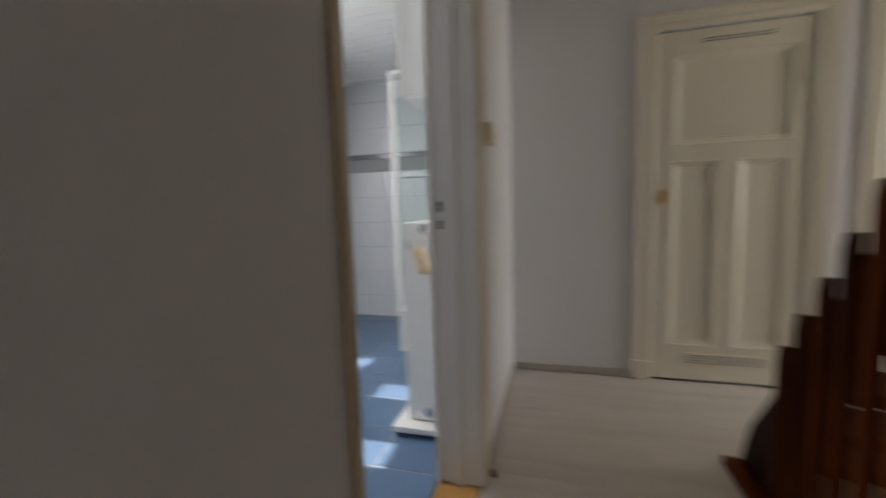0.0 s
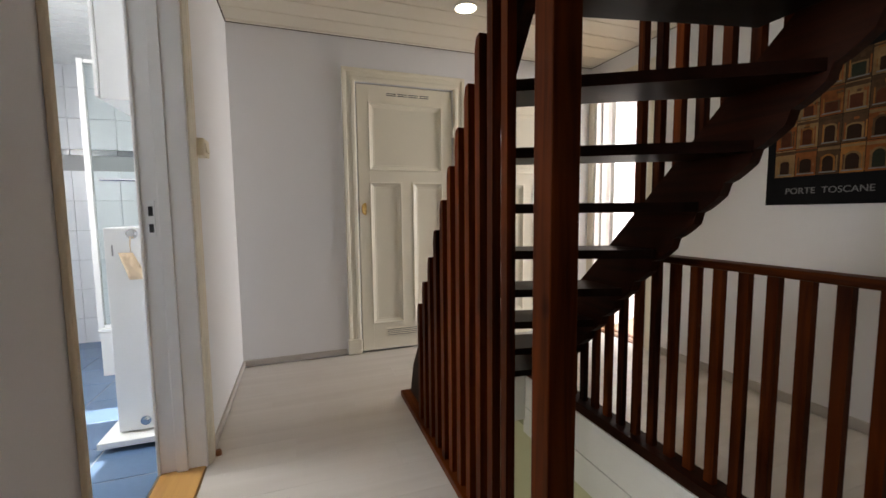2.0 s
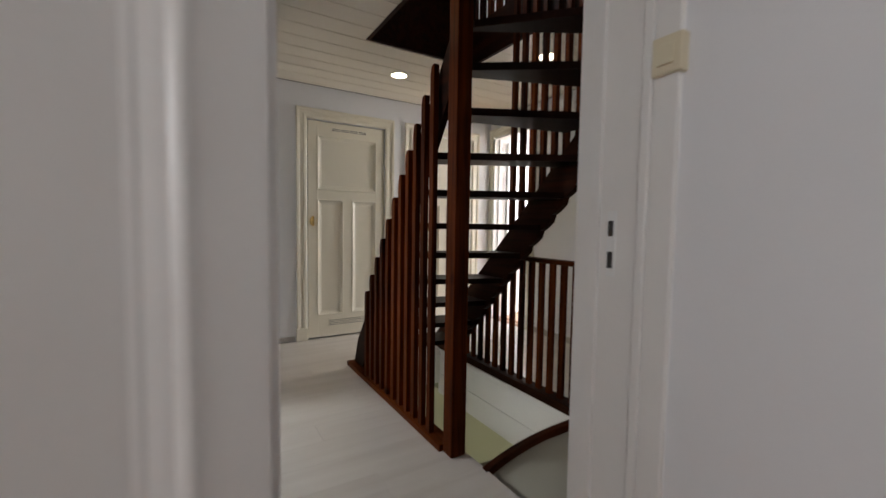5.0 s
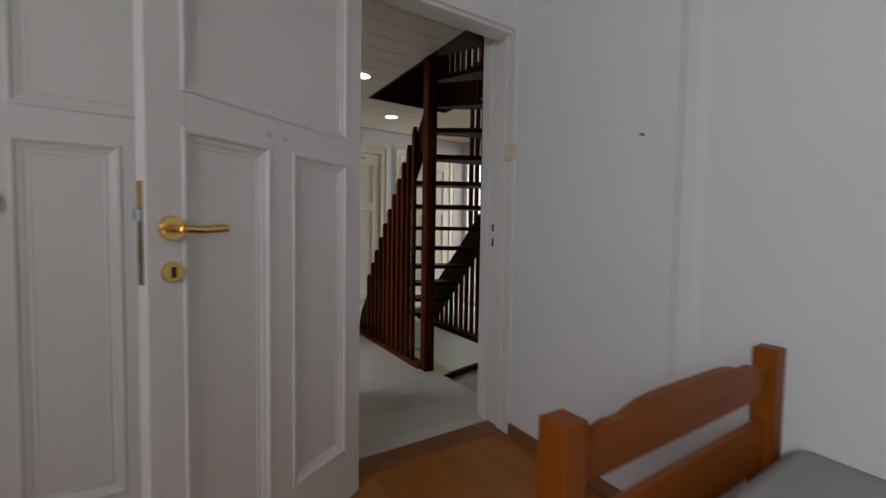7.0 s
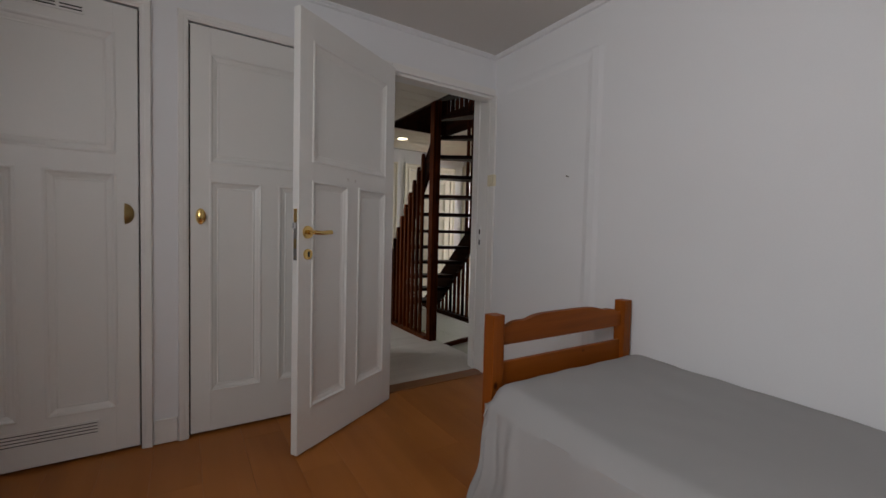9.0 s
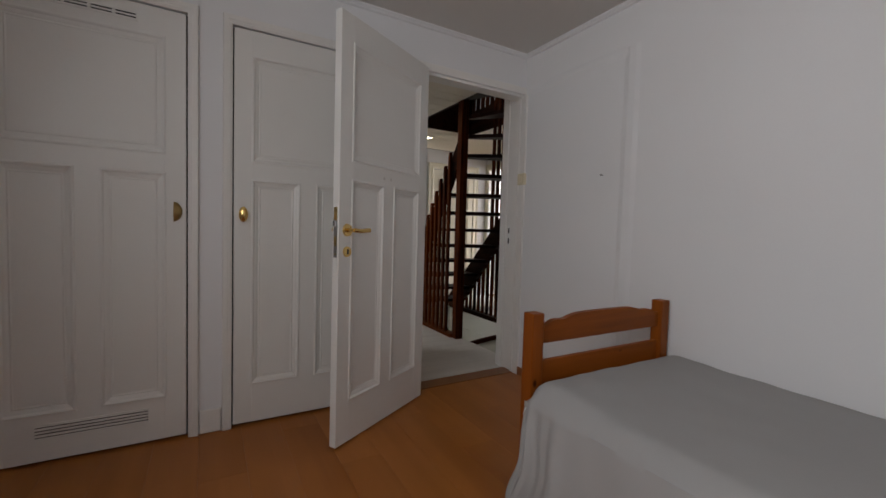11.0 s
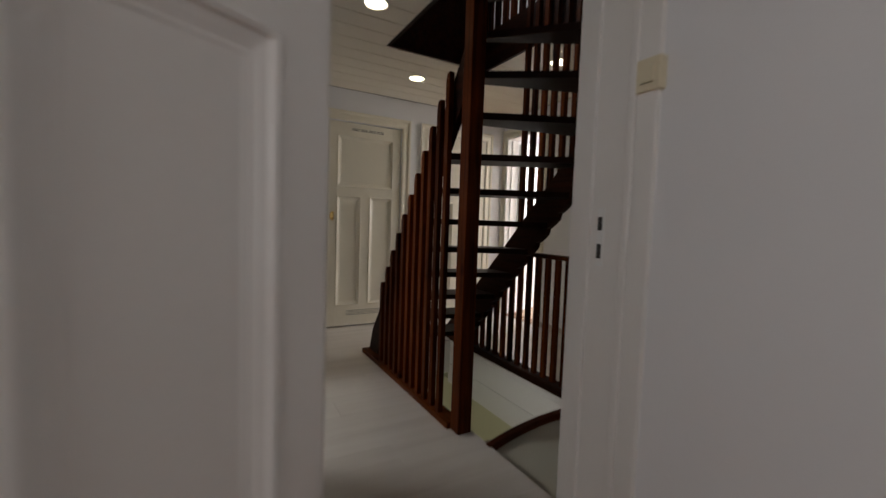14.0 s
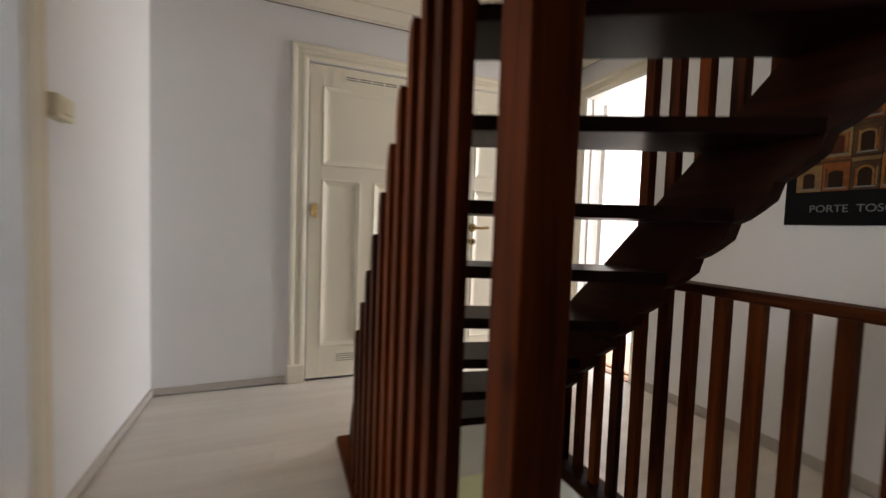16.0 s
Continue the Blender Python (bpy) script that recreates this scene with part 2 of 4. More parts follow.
# ---------------- mesh helpers ----------------
def box(bm, x0, y0, z0, x1, y1, z1, m=None, bevel=0.0):
    r = bmesh.ops.create_cube(bm, size=1.0)
    vs = r["verts"]
    mat = Matrix.Translation(((x0 + x1) / 2, (y0 + y1) / 2, (z0 + z1) / 2)) @ Matrix.Diagonal((abs(x1 - x0), abs(y1 - y0), abs(z1 - z0), 1))
    bmesh.ops.transform(bm, matrix=mat, verts=vs)
    if bevel:
        es = list({e for v in vs for e in v.link_edges})
        out = bmesh.ops.bevel(bm, geom=es, offset=bevel, segments=2, affect="EDGES", profile=0.5)
        vs = list({v for f in out["faces"] for v in f.verts} | {v for v in vs if v.is_valid})
    if m is not None:
        bmesh.ops.transform(bm, matrix=m, verts=vs)
    return vs


def cyl(bm, p, q, r, r2=None, seg=20):
    p, q = Vector(p), Vector(q)
    d = q - p
    res = bmesh.ops.create_cone(bm, cap_ends=True, segments=seg, radius1=r, radius2=r if r2 is None else r2, depth=d.length)
    mat = Matrix.Translation((p + q) / 2) @ d.to_track_quat("Z", "Y").to_matrix().to_4x4()
    bmesh.ops.transform(bm, matrix=mat, verts=res["verts"])
    return res["verts"]


def tube(bm, pts, radii, seg=14):
    rings = []
    pts = [Vector(p) for p in pts]
    for i, p in enumerate(pts):
        d = (pts[min(i + 1, len(pts) - 1)] - pts[max(i - 1, 0)]).normalized()
        q = d.to_track_quat("Z", "Y")
        rings.append([bm.verts.new(p + q @ Vector((radii[i] * math.cos(2 * math.pi * j / seg), radii[i] * math.sin(2 * math.pi * j / seg), 0))) for j in range(seg)])
    for a, b in zip(rings, rings[1:]):
        for j in range(seg):
            bm.faces.new((a[j], a[(j + 1) % seg], b[(j + 1) % seg], b[j]))
    bm.faces.new(rings[0])
    bm.faces.new(rings[-1])


def prism(bm, outline, axis, a, b):
    """Extrude a closed outline (2D) along an axis from a to b. axis 'x': outline is (y, z); 'y': (x, z); 'z': (x, y)."""
    def put(u, v, w):
        return {"x": (w, u, v), "y": (u, w, v), "z": (u, v, w)}[axis]
    lo = [bm.verts.new(put(u, v, a)) for u, v in outline]
    hi = [bm.verts.new(put(u, v, b)) for u, v in outline]
    n = len(lo)
    bm.faces.new(lo)
    bm.faces.new(list(reversed(hi)))
    for i in range(n):
        bm.faces.new((lo[i], hi[i], hi[(i + 1) % n], lo[(i + 1) % n]))
    bmesh.ops.recalc_face_normals(bm, faces=bm.faces)


def mesh(name, bm, mat, smooth=False):
    bmesh.ops.recalc_face_normals(bm, faces=bm.faces)
    for e in bm.edges:
        if e.calc_face_angle(0.0) > 0.65:
            e.smooth = False
    me = bpy.data.meshes.new(name)
    bm.to_mesh(me)
    bm.free()
    me.materials.append(mat)
    if smooth:
        for p in me.polygons:
            p.use_smooth = True
    return me


def part(name, bm, mat, parent=None, label="", smooth=False):
    ob = new(name, mesh(name, bm, mat, smooth))
    if parent is not None:
        ob.parent = parent
    if label:
        ob["label"] = label
    return ob


def boxpart(name, b, mat, parent=None, label="", bevel=0.0):
    bm = bmesh.new()
    box(bm, *b, bevel=bevel)
    return part(name, bm, mat, parent, label)


def thing(name, label, category, m=None, group="", kind=""):
    ob = new(name)
    if m is not None:
        ob.matrix_world = m
    return tagged(ob, label, category, group, kind)


def structure(name, boxes, mat, label, category, bevel=0.0):
    bm = bmesh.new()
    for b in boxes:
        box(bm, *b, bevel=bevel)
    return tagged(part(name, bm, mat), label, category, kind="structure")


# ---------------- plan ----------------
# landing: x 0..2.95, y -0.40..2.73, ceiling 2.36; bedroom: south of it; bathroom: west; bright room: east
LN, LE, LS, LC = 2.73, 2.95, -0.355, 2.36
BN, BE, BW, BS, BC = -0.60, 0.885, -2.35, -4.40, 2.40
UP = 2.62
D0, D1, DH = 0.03, 0.898, 2.108          # bedroom door opening
T0, T1, TH = 0.55, 1.530, 2.07         # bathroom door opening (y)
N0, N1, NH = 0.84, 1.605, 2.05         # closet door in the landing's north wall
P0, P1 = 1.93, 2.68                    # second north door
E0, E1, EH = 2.06, 2.66, 2.12          # opening to the bright room (y)
WELL = (1.06, -0.30, 1.80, 1.90)        # stairwell: x0, y0, x1, y1
HOLE = (1.00, -0.335, 1.84, 1.56)      # opening in the ceiling

# floors
structure("floor_landing_bed", [(-0.02, LS - 0.02, -0.06, WELL[0], LN + 0.02, -0.012), (WELL[2], LS - 0.02, -0.06, LE + 0.02, LN + 0.02, -0.012),
          (WELL[0], LS - 0.02, -0.06, WELL[2], WELL[1], -0.012), (WELL[0], WELL[3], -0.06, WELL[2], LN + 0.02, -0.012)], M_PALE, "pale laminate landing floor base", "floor")
structure("floor_bedroom_bed", [(BW - 0.02, BS - 0.02, -0.06, BE + 0.02, BN + 0.12, -0.012)], M_LAM, "orange wood laminate bedroom floor base", "floor")
structure("floor_bathroom_bed", [(-2.3, 0.3, -0.07, -0.18, 3.87, -0.0022)], M_GROUT, "grey grout bed under blue tiles", "floor")
structure("floor_east_room", [(LE + 0.02, 0.5, -0.06, 5.8, 4.6, 0.0)], M_TAN, "tan wood laminate floor of the bright room", "floor")
structure("floor_lower", [(0.2, -0.4, -2.75, 2.9, 4.0, -2.65)], M_PALE, "pale floor at the foot of the stairwell", "floor")
structure("floor_upper", [(-0.2, HOLE[3] + 0.02, UP - 0.02, 3.1, 2.95, UP), (-0.2, -0.6, UP - 0.02, HOLE[0] - 0.03, HOLE[3] + 0.02, UP), (HOLE[2] + 0.03, -0.6, UP - 0.02, 3.1, HOLE[3] + 0.02, UP)],
          M_PALE, "floor of the storey above", "floor")

# landing walls
wall = structure("wall_landing_west", [(-0.18, LS, -0.06, 0, T0, LC + 0.3), (-0.18, T1, -0.06, 0, LN + 0.16, LC + 0.3), (-0.18, T0, TH, 0, T1, LC + 0.3)], M_WALL, "white painted plaster wall with the bathroom doorway", "wall")
structure("wall_landing_north", [(0, LN, -0.06, N0, LN + 0.16, LC + 0.3), (N1, LN, -0.06, P0, LN + 0.16, LC + 0.3), (P1, LN, -0.06, LE + 0.16, LN + 0.16, LC + 0.3),
          (N0, LN, NH, N1, LN + 0.16, LC + 0.3), (P0, LN, NH, P1, LN + 0.16, LC + 0.3)], M_WALL, "white painted plaster wall with two doors", "wall")
structure("wall_landing_east", [(LE, LS, -0.06, LE + 0.16, E0, LC + 0.3), (LE, E1, -0.06, LE + 0.16, LN, LC + 0.3), (LE, E0, EH, LE + 0.16, E1, LC + 0.3)], M_WALL, "white painted plaster wall behind the stairwell", "wall")
structure("wall_landing_south", [(D1 + 0.0, LS - 0.2, -0.06, LE + 0.16, LS, LC + 0.3), (-0.18, LS - 0.03, BC + 0.2, D1, LS, LC + 0.3)], M_WALL, "white painted plaster wall", "wall")
# closet recesses behind the doors; unseen sides, floor and top added against sky light
structure("wall_closet_backs", [(N0 - 0.1, LN + 0.7, -0.06, P1 + 0.1, LN + 0.75, 2.4), (N0 - 0.15, LN + 0.16, -0.06, N0 - 0.1, LN + 0.75, 2.4), (P1 + 0.1, LN + 0.16, -0.06, P1 + 0.15, LN + 0.75, 2.4),
          (N0 - 0.15, LN, -0.10, P1 + 0.15, LN + 0.75, -0.06), (N0 - 0.15, LN + 0.16, 2.4, P1 + 0.15, LN + 0.75, 2.45)], M_WALL, "unseen plain walls behind the closet doors, closed to keep sky light out", "wall")

# bedroom walls
C1 = (-2.03, -1.26)
C2 = (-1.065, -0.30)
structure("wall_bedroom_north", [(BW - 0.1, BN, -0.06, C1[0], LS, BC + 0.2), (C1[1], BN, -0.06, C2[0], LS, BC + 0.2), (C2[1], BN, -0.06, D0, LS, BC + 0.2), 
          (C1[0], BN, 2.10, C1[1], LS, BC + 0.2), (C2[0], BN, 2.10, C2[1], LS, BC + 0.2), (D0, BN, DH, D1, BN + 0.10, BC + 0.2),
          (C1[0] - 0.05, LS - 0.03, -0.06, C2[1] + 0.05, LS, 2.2)], M_WALL, "white painted bedroom wall with closet doors and doorway", "wall")
structure("wall_bedroom_east", [(BE, BS, -0.06, BE + 0.15, LS - 0.2, BC + 0.2)], M_WALL, "white painted bedroom wall beside the bed", "wall")
WY0, WY1, WZ0, WZ1 = -3.6, -2.25, 1.22, 2.25
structure("wall_bedroom_south", [(BW - 0.15, BS - 0.15, -0.06, BE + 0.15, BS, BC + 0.2)], M_WALL, "white painted bedroom wall", "wall")
structure("wall_bedroom_west", [(BW - 0.15, BS, -0.06, BW, WY0, BC + 0.2), (BW - 0.15, WY1, -0.06, BW, BN, BC + 0.2), (BW - 0.15, WY0, -0.06, BW, WY1, WZ0), (BW - 0.15, WY0, WZ1, BW, WY1, BC + 0.2)], M_WALL, "white painted bedroom wall with the window", "wall")
# unseen block added west of the bedroom, only to shade its window from the sun
structure("sun_blocker_west", [(-6.0, -9.0, -3.0, -4.2, -1.75, 6.5)], M_BRICK, "unseen block that keeps the sun off the bedroom window", "house front")
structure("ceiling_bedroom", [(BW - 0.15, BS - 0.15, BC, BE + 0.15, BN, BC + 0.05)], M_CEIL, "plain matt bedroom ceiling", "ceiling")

# bathroom walls
BX, BY0, BY1 = -2.2, 0.35, 3.85
structure("wall_bathroom_core", [(BX - 0.15, BY1 + 0.012, -0.06, 0.0, BY1 + 0.15, 2.5), (BX - 0.15, BY0 - 0.15, -0.06, -0.18, BY0, 2.5), (-0.18, LN + 0.16, -0.06, -0.03, BY1 + 0.012, 2.5),
          (BX - 0.05, BY0, -0.06, BX, 1.53, 2.5), (BX - 0.05, 1.73, -0.06, BX, 2.13, 2.5), (BX - 0.05, 2.33, -0.06, BX, 2.53, 2.5), (BX - 0.05, 2.71, -0.06, BX, BY1 + 0.012, 2.5),
          (BX - 0.05, 1.53, -0.06, BX, 1.73, 1.44), (BX - 0.05, 1.53, 1.815, BX, 1.73, 2.5), (BX - 0.05, 2.13, -0.06, BX, 2.33, 1.44), (BX - 0.05, 2.13, 1.815, BX, 2.33, 2.5),
          (BX - 0.05, 2.53, -0.06, BX, 2.71, 0.95), (BX - 0.05, 2.53, 1.245, BX, 2.71, 2.5)],
          M_GROUT, "tiled bathroom wall", "wall")

# bright room
structure("wall_east_room", [(LE + 0.16, 0.5, -0.06, 5.8, 0.6, 2.7), (LE + 0.16, 4.5, -0.06, 5.8, 4.6, 2.7), (5.7, 2.78, -0.06, 5.8, 4.5, 2.7), (5.7, 0.6, -0.06, 5.8, 0.98, 2.7),
          (5.7, 0.98, -0.06, 5.8, 2.78, 0.8), (5.7, 0.98, 2.3, 5.8, 2.78, 2.7), (LE + 0.02, LN + 0.16, -0.06, LE + 0.16, 4.5, 2.7), (LE + 0.02, 0.5, LC + 0.3, LE + 0.16, LN + 0.16, 2.7)], M_WALL, "white walls of the bright room", "wall")
structure("ceiling_east_room", [(LE + 0.02, 0.5, 2.6, 5.8, 4.6, 2.66)], M_WALL, "white ceiling of the bright room", "ceiling")

# stairwell sides below the landing floor
structure("wall_stairwell", [(WELL[2] + 0.03, -0.9, -2.65, WELL[2] + 0.15, 3.9, -0.40), (-1.1, -0.9, -2.65, -1.0, 3.9, -0.06), (-1.0, 3.8, -2.65, WELL[2] + 0.03, 3.9, -0.06), (-1.0, -0.9, -2.65, WELL[2] + 0.03, -0.8, -0.06)],
          M_YELLOW, "pale yellow plaster stairwell wall", "wall")
structure("ceiling_lower_hall", [(-1.0, -0.8, -0.30, WELL[0] - 0.03, 3.8, -0.26), (WELL[0] - 0.03, WELL[3] + 0.03, -0.30, WELL[2] + 0.03, 3.8, -0.26)], M_WALL, "white ceiling of the hall below", "ceiling")
lining = thing("stairwell_lining", "white painted boards lining the stairwell edge", "trim", kind="structure")
for z0, z1, o in ((-0.042, -0.004, 0.0), (-0.218, -0.045, 0.003), (-0.40, -0.222, 0.0)):
    boxpart("board", (WELL[2] - 0.006 + o, WELL[1], z0, WELL[2] + 0.022, WELL[3] + 0.02, z1), M_TRIM, lining)
boxpart("board", (WELL[0], WELL[3] - 0.006, -0.30, WELL[2] - 0.01, WELL[3] + 0.016, -0.004), M_TRIM, lining)
boxpart("board", (WELL[0] - 0.016, WELL[1], -0.30, WELL[0] + 0.006, WELL[3] - 0.01, -0.004), M_TRIM, lining)
boxpart("board", (WELL[0], WELL[1] - 0.016, -0.3, WELL[2] - 0.01, WELL[1] + 0.006, -0.004), M_TRIM, lining)
boxpart("stair_landing_board", (WELL[0] + 0.008, WELL[1] + 0.008, -0.06, WELL[2] - 0.008, 0.36, -0.035), M_OLIVE, lining, "dull olive painted board")

# ceiling of narrow boards, in one mesh, left open above the stair
bm = bmesh.new()
w = 0.18
y = LS
while y < LN:
    y1 = LS + 0.16 if y == LS else min(y + w, LN)
    spans = [(0, LE)]
    if y < HOLE[3] - 0.01:
        spans = [(0, HOLE[0] - 0.025), (HOLE[2] + 0.025, LE)]
    for a, b in spans:
        box(bm, a, y + 0.004, LC, b, y1 - 0.004, LC + 0.012)
        box(bm, a, y - 0.004, LC + 0.009, b, y + 0.004, LC + 0.02)
    y = y1
for y0, y1 in ((BN + 0.10, LS - 0.075), (LS - 0.075, LS)):
    box(bm, D0, y0 + 0.004, LC, D1, y1 - 0.004, LC + 0.012)
    box(bm, D0, y0 - 0.004, LC + 0.009, D1, y0 + 0.004, LC + 0.02)
tagged(part("ceiling_landing", bm, M_SLAT), "cream painted tongue-and-groove board ceiling", "ceiling", kind="structure")
bm = bmesh.new()
y = BY0
while y < BY1:
    box(bm, BX, y + 0.004, 2.32, -0.18, min(y + 0.1, BY1) - 0.004, 2.335)
    box(bm, BX, y - 0.004, 2.33, -0.18, y + 0.004, 2.345)
    y += 0.1
tagged(part("ceiling_bathroom", bm, M_WPLAST), "white plastic slat ceiling of the bathroom", "ceiling", kind="structure")
structure("ceiling_attic", [(-0.2, -0.6, 4.9, 3.1, 2.95, 5.0)], M_WALL, "white ceiling of the storey above", "ceiling")
structure("wall_attic", [(-0.3, -0.7, UP, -0.2, 3.0, 4.9), (3.1, -0.7, UP, 3.2, 3.0, 4.9), (-0.2, 2.9, UP, 3.1, 3.0, 4.9), (-0.2, -0.7, UP, 3.1, -0.6, 4.9)], M_WALL, "white walls of the storey above", "wall")
# fill lamp added to brighten the upper walls behind the balusters; no window there
lamp("attic_fill_light", "AREA", look((0.1, 2.3, 4.2), (3.1, 1.6, 3.3)), 9, (0.95, 0.97, 1.0), size=0.8, size_y=0.8)


# ---------------- doors ----------------
def door_leaf(parent, w, h, t, mat, vents=False, flip=False):
    """A leaf in x 0..w, y 0..t, z 0..h: one broad panel above, two tall panels below, moulded on both faces."""
    st, mid = 0.092, 0.104
    rails = ((0.0, 0.215), (1.30, 1.405), (h - 0.135, h))
    for a, b in ((0, st), (w - st, w)):
        boxpart("stile", (a, 0, 0, b, t, h), mat, parent, bevel=0.003)
    for a, b in rails:
        boxpart("rail", (st - 0.001, 0.0006, a, w - st + 0.001, t - 0.0006, b), mat, parent)
    c0, c1 = w / 2 - mid / 2, w / 2 + mid / 2
    boxpart("muntin", (c0, 0.0004, rails[0][1], c1, t - 0.0004, rails[1][0]), mat, parent)
    cells = [(st, rails[1][1], w - st, rails[2][0]), (st, rails[0][1], c0, rails[1][0]), (c1, rails[0][1], w - st, rails[1][0])]
    for x0, z0, x1, z1 in cells:
        bm = bmesh.new()
        box(bm, x0 - 0.002, t / 2 - 0.008, z0 - 0.002, x1 + 0.002, t / 2 + 0.008, z1 + 0.002)
        panel = part("panel", bm, mat, parent)
        for face, s in ((0.0, 1), (t, -1)):
            bm = bmesh.new()
            ring = lambda d, yy: [bm.verts.new((a, yy, b)) for a, b in ((x0 + d, z0 + d), (x1 - d, z0 + d), (x1 - d, z1 - d), (x0 + d, z1 - d))]
            inner = t / 2 - s * 0.0085
            steps = [(-0.010, face + s * 0.001), (-0.009, face - s * 0.003), (-0.003, face - s * 0.0045), (0.003, face - s * 0.002), (0.007, face + s * 0.003), (0.016, face + s * 0.006), (0.026, face + s * 0.0105), (0.031, inner - s * 0.0015), (0.038, inner + s * 0.001)]
            rings = [ring(d, yy) for d, yy in steps]
            for r0, r1 in zip(rings, rings[1:]):
                for i in range(4):
                    bm.faces.new((r0[i], r0[(i + 1) % 4], r1[(i + 1) % 4], r1[i]))
            part("moulding", bm, mat, panel)
    if vents:
        for x0, z0, x1, z1, n, cols in ((w * 0.29, h - 0.083, w * 0.75, h - 0.043, 2, 4), (w * 0.25, 0.095, w * 0.80, 0.165, 4, 1)):
            bar = 0.006
            bm = bmesh.new()
            box(bm, x0, -0.004, z0, x1, 0.002, z0 + bar)
            box(bm, x0, -0.004, z1 - bar, x1, 0.002, z1)
            box(bm, x0, -0.004, z0 + bar, x0 + bar, 0.002, z1 - bar)
            box(bm, x1 - bar, -0.004, z0 + bar, x1, 0.002, z1 - bar)
            grille = part("ventilation_grille", bm, mat, parent, "painted slotted vent")
            # black sheet behind the slats paints the shade inside the slots
            boxpart("slot_shade", (x0 + 0.004, -0.0015, z0 + 0.004, x1 - 0.004, -0.0005, z1 - 0.004), M_BLACK, grille)
            pitch = (z1 - z0 - 2 * bar) / n
            slot = pitch * (0.48 if cols > 1 else 0.34)
            edges = [z0 + bar + pitch * (i + 0.5) for i in range(n)]
            spans = [(z0 + bar - 0.001, edges[0] - slot / 2)] + [(a + slot / 2, b - slot / 2) for a, b in zip(edges, edges[1:])] + [(edges[-1] + slot / 2, z1 - bar + 0.001)]
            for a, b in spans:
                boxpart("slat", (x0 + bar, -0.0045, a, x1 - bar, -0.001, b), mat, grille)
            for i in range(1, cols):
                xc = x0 + (x1 - x0) * i / cols
                boxpart("divider", (xc - 0.006, -0.0042, z0 + bar, xc + 0.006, -0.001, z1 - bar), mat, grille)


def cup_pull(parent, x, z, side, mat):
    """A brass pull on the face y = 0: a half-round cup cut off on one side (side -1 or 1), or a small oval knob on a rose (0)."""
    if side == 0:
        bm = bmesh.new()
        cyl(bm, (x, 0.0, z), (x, -0.005, z), 0.022, 0.019, 28)
        plate = part("escutcheon", bm, mat, parent, "round brass rose", True)
        for v in plate.data.vertices:
            v.co.z = z + (v.co.z - z) * 1.85
        bm = bmesh.new()
        tube(bm, [(x, -0.004, z), (x, -0.012, z), (x, -0.018, z), (x, -0.026, z), (x, -0.032, z)], (0.009, 0.009, 0.016, 0.017, 0.009), 20)
        for v in bm.verts:
            v.co.z = z + (v.co.z - z) * 1.9
        part("knob", bm, mat, plate, "", True)
        return
    bm = bmesh.new()
    bmesh.ops.create_uvsphere(bm, u_segments=28, v_segments=18, radius=1.0)
    bmesh.ops.transform(bm, matrix=Matrix.Translation((x, 0, z)) @ Matrix.Diagonal((0.036, 0.026, 0.048, 1)), verts=bm.verts)
    bmesh.ops.bisect_plane(bm, geom=bm.verts[:] + bm.edges[:] + bm.faces[:], plane_co=(x, 0.001, z), plane_no=(0, 1, 0), clear_outer=True)
    bmesh.ops.bisect_plane(bm, geom=bm.verts[:] + bm.edges[:] + bm.faces[:], plane_co=(x, 0, z), plane_no=(side, 0, 0), clear_outer=True)
    cup = part("cup", bm, mat, parent, "half-round brass cup pull", True)
    so_ = cup.modifiers.new("wall", "SOLIDIFY")
    so_.thickness = 0.0018


def architrave(name, axis, at, a, b, h, proud, mat, label, width=0.095, base=0.0, first=0):
    """Moulded casing round an opening from a to b. axis 'x': the opening runs along x on the face y = at; 'y': along y on the face x = at."""
    s = 1 if proud > 0 else -1
    prof = [(0.0, 0.010), (0.012, 0.016), (0.03, 0.016), (0.036, 0.011), (width - 0.03, 0.011), (width - 0.024, 0.018), (width - 0.004, 0.020), (width, 0.014), (width, 0.0), (0.0, 0.0)]
    bm = bmesh.new()
    path = [(a, base, -1, 0), (a, h, -1, 1), (b, h, 1, 1), (b, base, 1, 0)][first:]
    rings = []
    for u, z, du, dz in path:
        ring = []
        for d, q in prof:
            uu, zz = u + du * d, z + dz * d
            ring.append(bm.verts.new((uu, at + s * q, zz) if axis == "x" else (at + s * q, uu, zz)))
        rings.append(ring)
    n = len(prof)
    for r0, r1 in zip(rings, rings[1:]):
        for i in range(n):
            bm.faces.new((r0[i], r0[(i + 1) % n], r1[(i + 1) % n], r1[i]))
    bm.faces.new(rings[0])
    bm.faces.new(rings[-1])
    ob = tagged(part(name, bm, mat), label, "door frame", kind="structure")
    return ob


def lining_of(name, boxes, mat, label):
    ob = thing(name, label, "door frame", kind="structure")
    for i, b in enumerate(boxes):
        boxpart(("jamb_board", "jamb_board", "head_board", "stop_bead", "stop_bead")[min(i, 4)], b, mat, ob, bevel=0.002)
    return ob


